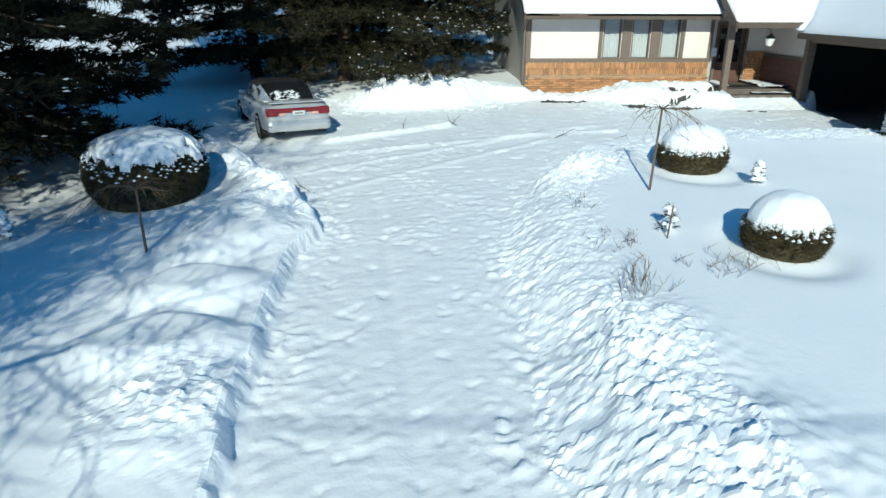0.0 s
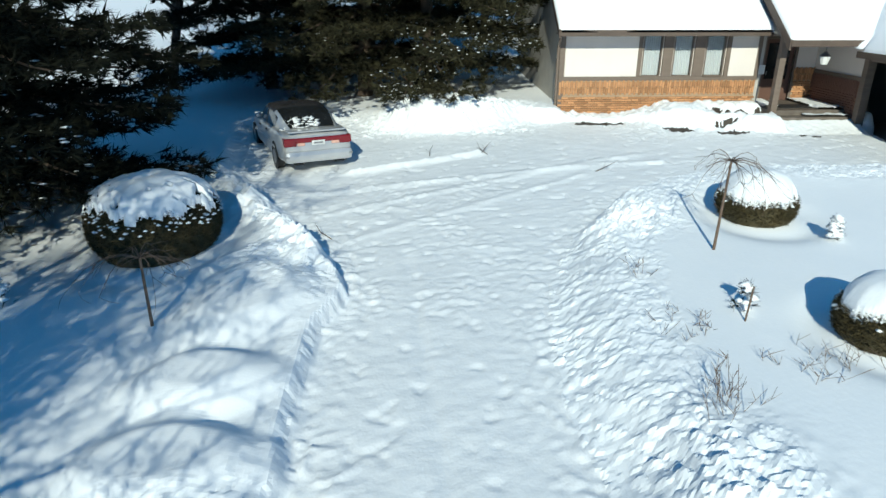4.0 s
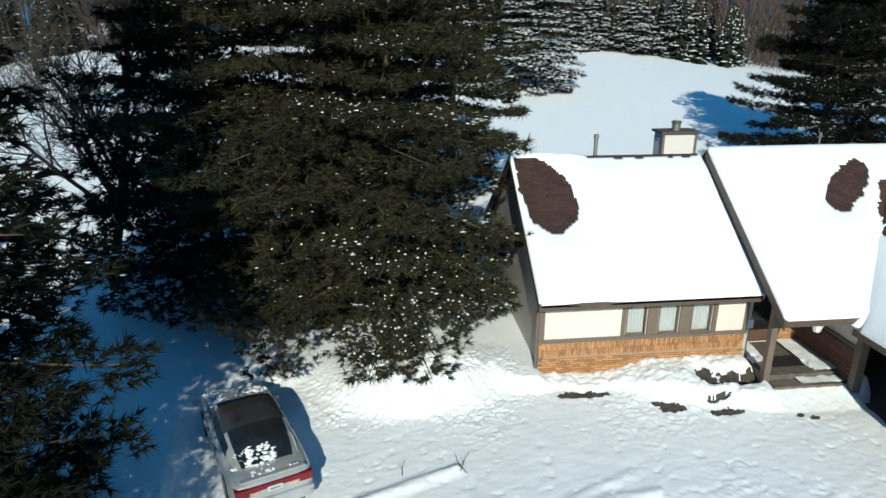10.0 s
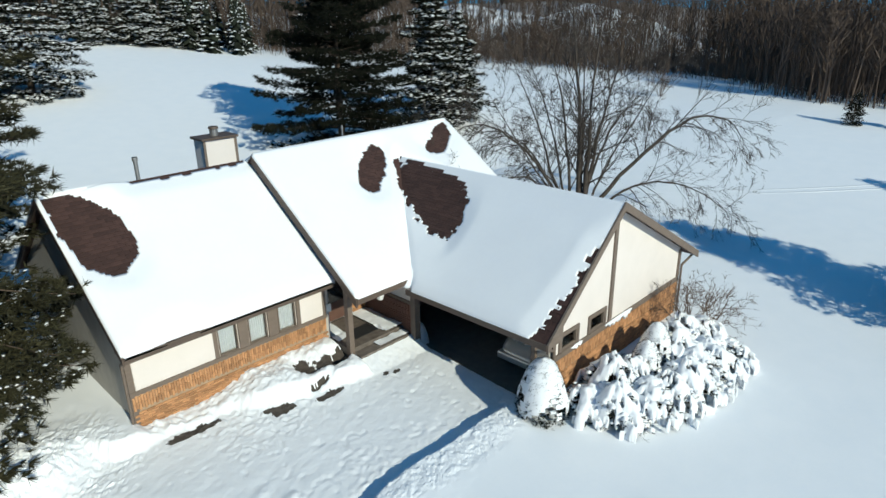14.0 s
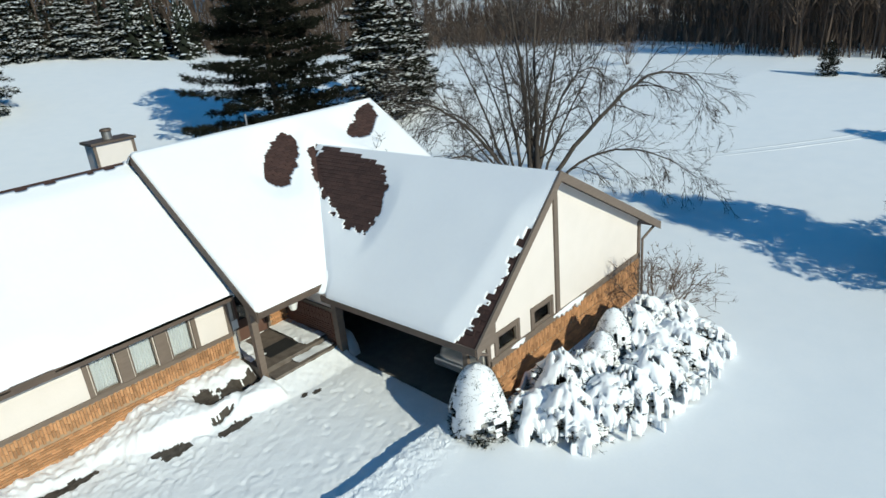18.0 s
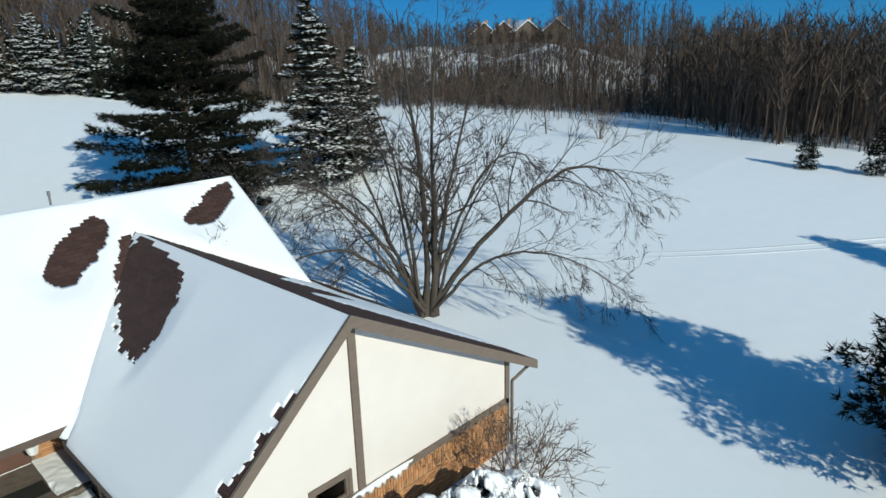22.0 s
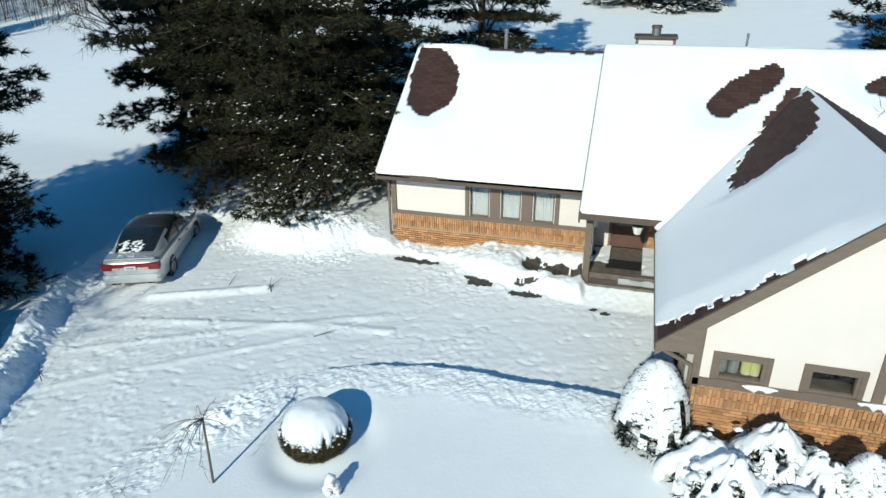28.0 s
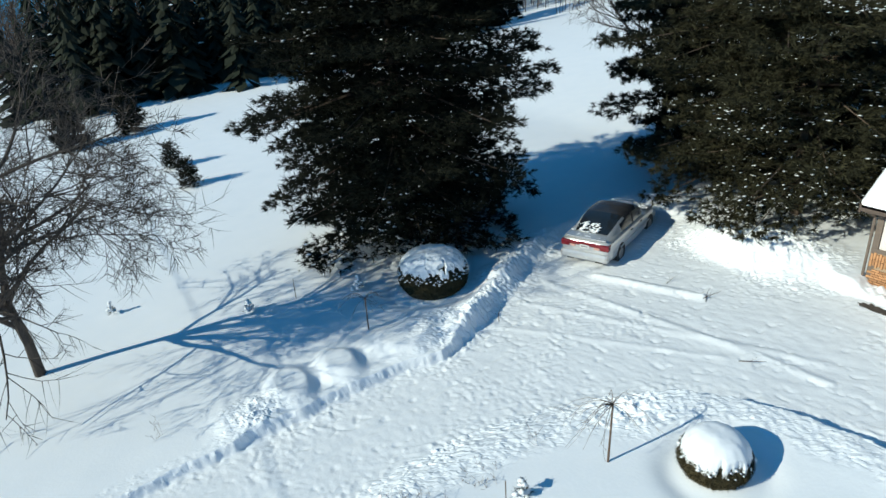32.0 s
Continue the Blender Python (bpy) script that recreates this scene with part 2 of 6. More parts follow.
def lattice(x, y, seed):
    """Smooth value noise over arrays, 0 to 1."""
    xi, yi = np.floor(x).astype(np.int64), np.floor(y).astype(np.int64)
    u, v = x - xi, y - yi
    u, v = u * u * (3 - 2 * u), v * v * (3 - 2 * v)

    def h(a, b):
        n = (a * 374761393 + b * 668265263 + seed * 982451653) & 0x7FFFFFFF
        n = ((n ^ (n >> 13)) * 1274126177) & 0x7FFFFFFF
        return ((n ^ (n >> 16)) & 0xFFFF) / 65535.0

    return (h(xi, yi) * (1 - u) + h(xi + 1, yi) * u) * (1 - v) + (h(xi, yi + 1) * (1 - u) + h(xi + 1, yi + 1) * u) * v


def fbm(x, y, size, seed, octaves=4, gain=0.5):
    out, amp, tot = 0.0, 1.0, 0.0
    for k in range(octaves):
        out = out + amp * lattice(x / size * 2**k + 17.3 * k, y / size * 2**k - 9.1 * k, seed + k)
        tot, amp = tot + amp, amp * gain
    return out / tot


def smooth(a, b, x):
    t = np.clip((x - a) / (b - a), 0, 1)
    return t * t * (3 - 2 * t)


# ---- the ground: one sheet of snow, with the ploughed drive cut into it ----
DRIVE = [(-5.9, -70), (-5.88, -17.3), (-5.88, -15.2), (-5.88, -13.1), (-5.85, -11.6), (-5.5, -10.5), (-6.0, -8.7), (-7.2, -6.5), (-8.2, -4.9), (-9.0, -3.0), (-9.2, 0.6), (-8.2, 1.3),
         (-6.8, 0.7), (-6.0, -0.3), (-5.5, -0.9), (-4.3, -1.3), (-3.1, -1.35), (-1.7, -1.15), (-1.0, -0.6), (0.4, -0.75), (2.2, -0.9), (3.1, -1.5), (4.6, -1.85), (6.1, -2.2), (8.2, -2.0), (9.6, -1.5), (9.6, -6.4), (8.6, -6.3),
         (7.3, -6.0), (5.4, -5.95), (3.6, -5.9), (2.1, -6.15), (0.75, -6.75), (-0.4, -7.5), (-1.5, -8.7), (-2.35, -10.6), (-2.65, -12.2), (-2.75, -13.6), (-2.6, -14.7), (-2.85, -15.7), (-2.85, -17.0), (-2.8, -70)]


def drive_distance(x, y):
    """Metres outside (plus) or inside (minus) the ploughed drive."""
    best, inside = np.full(x.shape, 1e9), np.zeros(x.shape, bool)
    for (ax, ay), (bx, by) in zip(DRIVE, DRIVE[1:] + DRIVE[:1]):
        dx, dy = bx - ax, by - ay
        s = np.clip(((x - ax) * dx + (y - ay) * dy) / (dx * dx + dy * dy), 0, 1)
        best = np.minimum(best, np.hypot(x - ax - s * dx, y - ay - s * dy))
        if ay != by:
            inside ^= ((ay > y) != (by > y)) & (x < ax + (y - ay) / dy * dx)
    return np.where(inside, -best, best)


def land(x, y):
    """The lie of the land under the snow."""
    z = np.where(y < 0, 0.062 * np.maximum(y, -32), 0.030 * np.minimum(y, 60)) - 0.15 + 0.05 * np.clip(x, -14, 0)
    r = np.hypot(x - 5, y + 10)
    z = z + 0.105 * np.clip(y - 8, 0, 60) * (1 - smooth(20, 58, x)) * smooth(-70, -25, x)  # the back field climbs
    z = z + 1.7 * smooth(24, 52, x) - 3.0 * smooth(66, 108, x) * (1 - smooth(15, 45, y)) + 7.5 * smooth(82, 132, r) * smooth(15, 55, y) - 1.6 * smooth(-45, -110, x) - 0.055 * np.maximum(r - 125, 0)
    return z + 0.5 * (fbm(x, y, 34.0, 5, 2) - 0.5) * smooth(14, 40, np.hypot(x - 4, y + 6))


def blob(x, y, cx, cy, rx, ry, h, turn=0.0):
    c, s = math.cos(radians(turn)), math.sin(radians(turn))
    u, v = ((x - cx) * c + (y - cy) * s) / rx, (-(x - cx) * s + (y - cy) * c) / ry
    return h * np.exp(-(u * u + v * v) ** 1.3)


MULCH_SPOTS = ((1.0, -0.95, 0.75, 0.15), (4.58, -0.90, 0.32, 0.36), (5.40, -1.05, 0.56, 0.34), (5.8, -0.95, 0.28, 0.24), (3.2, -1.75, 0.38, 0.19), (4.58, -2.06, 0.50, 0.13), (4.52, -1.68, 0.36, 0.07), (2.9, -1.55, 0.2, 0.12),
               (6.45, -2.35, 0.13, 0.09), (6.78, -2.5, 0.14, 0.10))


def clods(x, y, size, seed, share=0.8):
    """Angular lumps of thrown snow, 0 to about 1: the highest of the tilted blocks round a point."""
    u, v = x / size, y / size
    xi, yi = np.floor(u), np.floor(v)
    out = np.zeros(x.shape)
    for i in (-1, 0, 1):
        for j in (-1, 0, 1):
            cx, cy = xi + i, yi + j
            px, py, h, tx, ty = (lattice(cx, cy, seed + 31 * k) for k in range(5))
            du, dv = u - cx - px, v - cy - py
            bump = (0.55 + 0.45 * h) * np.clip(1.5 - 1.55 * np.maximum(np.abs(du * (0.8 + 0.5 * tx)) + 0.45 * np.abs(dv), np.abs(dv * (0.8 + 0.5 * ty)) + 0.45 * np.abs(du)) * 1.35, 0, 1)
            out = np.maximum(out, np.where(h < share, bump * (1 + 0.5 * (tx - 0.5) * du + 0.5 * (ty - 0.5) * dv), 0))
    return out


def snow_top(x, y):
    fine = fbm(x, y, 0.15, 13, 2) - 0.5
    wx, wy = x + 0.35 * (fbm(x, y, 0.5, 15, 2) - 0.5), y + 0.35 * (fbm(x + 9, y, 0.5, 17, 2) - 0.5)
    d = drive_distance(x, y) + 0.16 * (fbm(x, y, 0.6, 11, 3) - 0.5) + 0.07 * fine
    z = land(x, y)
    big, small = clods(wx, wy, 0.36, 301, 0.5), clods(wy * 0.9 + 0.4 * wx, wx * 0.9 - 0.4 * wy, 0.15, 401, 0.5)
    grit = clods(wx * 0.8 + wy * 0.5, wy * 0.8 - wx * 0.5, 0.105, 501, 0.45)
    crumble = 0.09 * big + 0.13 * small + 0.15 * grit + 0.24 * (fbm(x, y, 0.75, 23, 3) - 0.5) + 0.36 * (fbm(x, y, 0.16, 27, 3, 0.8) - 0.5) + 0.40 * np.abs(fbm(x, y, 0.55, 29, 4, 0.6) - 0.5) - 0.15
    lump, drift = fbm(x, y, 1.3, 31, 3) - 0.5, fbm(x, y, 5.0, 41, 3) - 0.5
    west, south = smooth(-4.0, -5.2, x), smooth(-3.6, -4.8, y)
    east = 1 - west
    low = smooth(-7.5, -10.5, y)  # the long straight part of the drive
    # packed snow on the drive: footmarks, scrapes and low ploughed ridges
    packed = 0.05 + 0.019 * (fbm(x * 0.7, y * 1.5, 0.17, 51, 3, 0.75) - 0.5) + 0.03 * lump + 0.02 * (fbm(x, y * 0.6, 0.9, 53, 2) - 0.5)
    packed = packed + 0.016 * (fbm(0.9 * x + 0.35 * y, 5.0 * (y - 0.33 * x), 0.9, 59, 3, 0.6) - 0.5) * smooth(-9.0, -7.0, y) + 0.016 * (fbm(5.0 * (x + 0.04 * y), 0.7 * y, 0.9, 61, 3, 0.6) - 0.5) * smooth(-7.0, -9.0, y)
    crumbs = smooth(0.45, 0.75, fbm(x, y, 1.8, 57, 2)) + smooth(-0.9, -0.1, d)
    packed = packed + 0.030 * crumbs * small * (small > 0.35) + 0.02 * crumbs * grit - 0.024 * np.clip(np.tanh((fbm(x + 5, y, 0.20, 63, 2) - 0.72) * 16), 0, 1)
    for ax, ay, bx, by, hgt, wid in ((-5.9, -4.3, -2.75, -3.3, 0.15, 0.15), (-6.8, -5.6, 1.6, -4.6, 0.06, 0.13), (-6.4, -7.0, 1.2, -4.0, 0.045, 0.12), (-6.2, -8.6, -0.5, -5.4, 0.03, 0.1),
                                     (-5.9, -20.0, -5.9, -9.0, 0.03, 0.08), (-3.9, -18.0, -4.6, -9.0, -0.03, 0.10)):
        s = np.clip(((x - ax) * (bx - ax) + (y - ay) * (by - ay)) / ((bx - ax) ** 2 + (by - ay) ** 2), 0, 1)
        packed = packed + hgt * (0.75 + crumble) * np.exp(-((np.hypot(x - ax - s * (bx - ax), y - ay - s * (by - ay)) + 0.1 * crumble) / wid) ** 2)
    lawn = 0.42 - 0.13 * west + 0.09 * drift
    # banks: thrown snow along the drive's edges
    bushy = smooth(-10.5, -8.5, y) * west
    isle = smooth(-2.6, -1.2, x) * smooth(-9.8, -8.2, y) * south
    wide = west * (0.5 + 0.45 * bushy) + east * (0.9 + 0.75 * low)
    wide = wide * (1 + 0.30 * isle)
    peak = 0.20 * bushy * south + 0.07 * isle
    bank = peak * np.exp(-((d - 0.55 * wide) / (0.6 * wide)) ** 2)
    rough = (1 - smooth(0.75 * wide, 1.15 * wide, d + 0.5 * lump)) * smooth(-2.6, -3.4, y)
    outside = lawn + bank * (1 + 0.6 * lump) + rough * (0.30 * crumble + 0.10 * lump) * (west * (0.15 + 1.0 * bushy) + east * (0.46))
    # smooth wind drifts west of the drive
    for cx, cy, rx, ry, h in ((-6.95, -11.0, 0.95, 1.1, 0.22), (-6.95, -12.9, 0.95, 0.7, 0.24), (-7.0, -14.3, 0.95, 0.65, 0.22), (-7.5, -9.7, 0.8, 0.8, 0.12)):
        outside = outside + h * smooth(1.25, 0.5, np.hypot((x - cx) / rx, (y - cy) / ry) + 0.55 * lump)
    # the chunky heaps that the plough left
    for cx, cy, rx, ry, h in ((-6.65, -15.5, 0.75, 0.75, 0.22), (-6.5, -9.2, 0.85, 1.35, 0.16), (-1.7, -15.3, 1.0, 1.1, 0.10), (-1.2, -17.0, 0.9, 0.8, 0.16), (-8.2, -6.5, 0.6, 1.3, 0.14), (-0.5, -8.8, 0.9, 0.8, 0.0)):
        b = blob(x, y, cx, cy, rx, ry, 1.0)
        outside = outside + b * (h + 0.30 * crumble + 0.15 * lump)
    # the long heap beside the house and the bank under the windows
    heap = blob(x, y, -3.75, -0.15, 2.4, 1.2, 1.0, 4)
    outside = outside + heap * (0.50 + 0.60 * crumble + 0.30 * lump) + 0.06 * crumble * smooth(-7.0, -6.4, x) * smooth(-0.2, -0.8, x) * smooth(-2.6, -1.9, y) * smooth(3.6, 1.6, y)
    front = smooth(-0.2, 0.3, x) * smooth(6.4, 5.9, x) * smooth(-2.6, -1.6, y) * smooth(0.4, 0.0, y)
    outside = outside - 0.22 * smooth(3.4, 1.6, x) * front + front * (0.22 * smooth(2.6, 3.4, x) * np.exp(-((y + 0.9) / 0.8) ** 2) + 0.30 * crumble + 0.15 * lump)
    # bare mulch shows through the bank
    for cx, cy, rx, ry in MULCH_SPOTS:
        outside = outside - blob(x, y, cx, cy, rx * 1.15, ry * 1.25, 0.34)
    rise = 0.24 - 0.12 * west * low + 0.40 * bushy + 0.85 * east * low * south + 0.8 * smooth(-7.0, -6.0, x) * smooth(-0.6, -1.4, x) * smooth(-3.4, -2.8, y)
    top = z + packed + (outside - packed) * smooth(-0.06, rise, d)
    steps = smooth(6.0, 6.2, x) * smooth(8.8, 8.6, x) * smooth(-2.7, -2.1, y) * smooth(1.2, 1.0, y)
    top = top + (np.maximum(z + 0.03, 0.05 - 0.40 * np.maximum(-1.5 - y, 0) + 0.10 * crumble) - 0.5 * smooth(-1.5, -1.35, y) - top) * steps
    # hollows scooped by the wind round the clipped bushes
    for cx, cy, r in ((1.8, -8.92, 0.88), (1.35, -12.95, 0.74), (-9.2, -8.5, 1.4)):
        q = np.hypot(x - cx, y - cy)
        top = top - 0.08 * np.exp(-((q - r) / 0.28) ** 2)
    return top


def height(x, y):
    return float(snow_top(np.array([float(x)]), np.array([float(y)]))[0])


def axis_steps(lo, hi, step, far_lo, far_hi):
    mid = list(np.arange(lo, hi + step / 2, step))
    s, v, up = step, hi, []
    while v < far_hi:
        s *= 1.17
        v += s
        up.append(v)
    s, v, down = step, lo, []
    while v > far_lo:
        s *= 1.17
        v -= s
        down.append(v)
    return np.array(down[::-1] + mid + up)


gx, gy = axis_steps(-10.3, 8.9, 0.044, -2500, 2500), axis_steps(-19.2, 1.3, 0.044, -2500, 2500)
GX, GY = np.meshgrid(gx, gy)
GZ = snow_top(GX, GY)
nx, ny = len(gx), len(gy)
house_hole = ((GX > 0.3) & (GX < 6.0) & (GY > 0.3) & (GY < 7.5)) | ((GX > 9.0) & (GX < 15.8) & (GY > -6.4) & (GY < 7.2)) | ((GX > 8.47) & (GX < 9.1) & (GY > -6.35) & (GY < -1.72))
GZ = np.where(house_hole, GZ - 0.8, GZ)
idx = np.arange(nx * ny).reshape(ny, nx)
quads = np.stack([idx[:-1, :-1], idx[:-1, 1:], idx[1:, 1:], idx[1:, :-1]], -1).reshape(-1, 4)
gm = bpy.data.meshes.new("ground")
gm.vertices.add(nx * ny)
gm.vertices.foreach_set("co", np.stack([GX, GY, GZ], -1).ravel())
gm.loops.add(len(quads) * 4)
gm.loops.foreach_set("vertex_index", quads.ravel())
gm.polygons.add(len(quads))
gm.polygons.foreach_set("loop_start", np.arange(len(quads)) * 4)
gm.polygons.foreach_set("loop_total", np.full(len(quads), 4))
gm.update(calc_edges=True)
cx, cy = (GX[:-1, :-1] + GX[1:, 1:]) / 2, (GY[:-1, :-1] + GY[1:, 1:]) / 2
edge_d = drive_distance(cx, cy)
crumbly = (edge_d > 0.0) & (edge_d < 1.9) & (cy < -3.0) & (cy > -19.2) & (cx > -7.6) & (cx < 8.9) | (cx > -6.4) & (cx < -0.3) & (cy > -1.5) & (cy < 1.2)
gm.polygons.foreach_set("use_smooth", ~crumbly.ravel())  # broken snow keeps its facets
bare = np.zeros(cx.shape)
for bx, by, rx, ry in MULCH_SPOTS:
    bare = np.maximum(bare, np.exp(-(((cx - bx) / rx) ** 2 + ((cy - by) / ry) ** 2)))
bare = bare + 0.7 * (fbm(cx, cy, 0.16, 77, 3, 0.6) - 0.5) > 0.40
litter = (np.hypot(cx - 5, cy + 10) > 118)
slot = np.where(bare, 2, np.where(litter, 3, np.where(edge_d < 0.05, 1, 0))).ravel()
gm.polygons.foreach_set("material_index", slot.astype(np.int32))
for m in (SNOW, PACKED, MULCH, LITTER):
    gm.materials.append(m)
ground = tagged(new("ground", gm), "deep white snow with a ploughed, trodden drive and thrown-up banks", "snow", kind="structure")

# ---- the house ----
house = thing("house", label="single-storey house with cream panels, orange-brown brick and a snow-covered roof", category="house")


def left_z(x, y):
    return 2.45 + 0.728 * (y + 0.70) - 1.456 * np.maximum(y - 3.56, 0)


def main_z(x, y):
    return 2.25 + 0.708 * (y + 1.88) - 1.416 * np.maximum(y - 3.05, 0)


def west_z(x, y):
    return 1.97 + 0.87 * (x - 7.8)


def east_z(x, y):
    return 5.0 - 0.536 * (x - 11.28)


LEFT_FRONT = [(-0.18, -0.70), (6.0, -0.70), (6.0, 3.56), (-0.18, 3.56)]
LEFT_BACK = [(-0.18, 3.56), (6.0, 3.56), (6.0, 7.7), (-0.18, 7.7)]
MAIN_FRONT = [(5.92, -1.88), (7.72, -1.88), (8.12, -1.88), (11.28, 2.0), (14.87, -0.71), (14.87, 3.05), (5.92, 3.05)]
MAIN_BACK = [(5.92, 3.05), (14.87, 3.05), (14.87, 7.8), (5.92, 7.8)]
WEST = [(7.8, -7.2), (11.28, -7.2), (11.28, 2.0), (8.12, -1.88), (7.8, -2.2)]
EAST = [(11.28, -7.2), (16.9, -7.2), (16.9, 3.4), (14.87, 3.4), (14.87, -0.71), (11.28, 2.0)]


def slab(name, poly, zf, thick, material, label=""):
    """A roof face of that thickness over a plan outline."""
    bm = bmesh.new()
    top = [bm.verts.new((x, y, float(zf(x, y)))) for x, y in poly]
    bot = [bm.verts.new((x, y, float(zf(x, y)) - thick)) for x, y in poly]
    bm.faces.new(top)
    bm.faces.new(bot[::-1])
    for i in range(len(poly)):
        j = (i + 1) % len(poly)
        bm.faces.new((top[j], top[i], bot[i], bot[j]))
    bmesh.ops.recalc_face_normals(bm, faces=bm.faces[:])
    return part(name, bm, material, house, label)


roof_parts = {k: slab("roof", p, f, 0.14, SHINGLE, "brown asphalt shingle roof face") for k, p, f in (
    ("lf", LEFT_FRONT, left_z), ("lb", LEFT_BACK, left_z), ("mf", MAIN_FRONT, main_z), ("mb", MAIN_BACK, main_z), ("w", WEST, west_z), ("e", EAST, east_z))}


def poly_distance(x, y, poly):
    """Metres inside (plus) or outside (minus) a plan outline."""
    best, inside = np.full(x.shape, 1e9), np.zeros(x.shape, bool)
    for (ax, ay), (bx, by) in zip(poly, poly[1:] + poly[:1]):
        dx, dy = bx - ax, by - ay
        s = np.clip(((x - ax) * dx + (y - ay) * dy) / (dx * dx + dy * dy + 1e-12), 0, 1)
        best = np.minimum(best, np.hypot(x - ax - s * dx, y - ay - s * dy))
        if ay != by:
            inside ^= ((ay > y) != (by > y)) & (x < ax + (y - ay) / dy * dx)
    return np.where(inside, best, -best)


WEST_PATCH = [(11.14, 1.9), (11.02, 1.0), (10.92, 0.0), (10.84, -1.0), (10.66, -1.75), (10.3, -2.15), (9.8, -2.36), (9.26, -2.34), (9.4, -1.45), (9.78, -0.38), (10.4, 1.1), (10.88, 1.8)]
PATCHES = {
    "lf": [[(2.2, 3.48), (3.4, 3.46), (5.8, 3.50), (5.8, 3.9), (2.2, 3.9)], [(0.75, -0.83), (1.7, -0.83), (1.6, -0.73), (1.2, -0.705), (0.8, -0.74)], [(0.0, 3.72), (0.5, 3.54), (1.0, 3.15), (1.41, 2.6), (1.48, 1.95), (1.28, 1.47), (0.88, 1.17), (0.5, 1.24), (0.15, 1.52), (-0.02, 2.0), (-0.08, 2.6), (-0.08, 3.3)]],
    "mf": [[(10.5, 2.6), (10.8, 2.43), (10.6, 2.0), (9.95, 1.4), (9.3, 1.0), (8.92, 0.98), (8.88, 1.32), (9.3, 1.85), (9.95, 2.37)],
           [(14.68, 3.0), (14.52, 2.45), (13.83, 1.94), (13.23, 1.75), (12.77, 1.85), (12.76, 2.1), (13.3, 2.32), (13.82, 2.68)], WEST_PATCH],
    "w": [WEST_PATCH],
    "e": [[(11.2, 2.0), (11.7, 1.7), (12.3, 1.2), (13.2, 0.8), (13.95, 0.2), (14.1, -0.7), (13.3, -1.6), (12.4, -2.9), (11.15, -3.2)],
          [(11.15, -3.0), (12.4, -2.6), (13.2, -2.2), (14.3, -2.4), (14.6, -3.0), (13.6, -3.4), (12.7, -3.8), (12.3, -4.3), (12.5, -4.8), (12.9, -5.1), (13.5, -5.4), (14.3, -5.7), (15.2, -5.9), (16.0, -6.1), (17.1, -6.3), (17.1, -7.4), (11.15, -7.4)],
          [(16.45, 3.3), (17.1, 3.3), (17.1, -4.1), (16.6, -3.4), (16.05, -2.5), (15.7, -1.6), (15.8, -0.4), (16.2, 0.8)]],
    "lb": [[(2.2, 3.26), (5.8, 3.26), (5.8, 3.64), (2.2, 3.64)]], "mb": [],
}
RIM = {"w": [[(7.6, -7.4), (10.6, -7.4), (10.2, -7.2), (9.4, -7.12), (9.0, -7.04), (8.5, -6.95), (8.2, -6.86), (7.95, -6.78), (7.6, -6.84)]]}


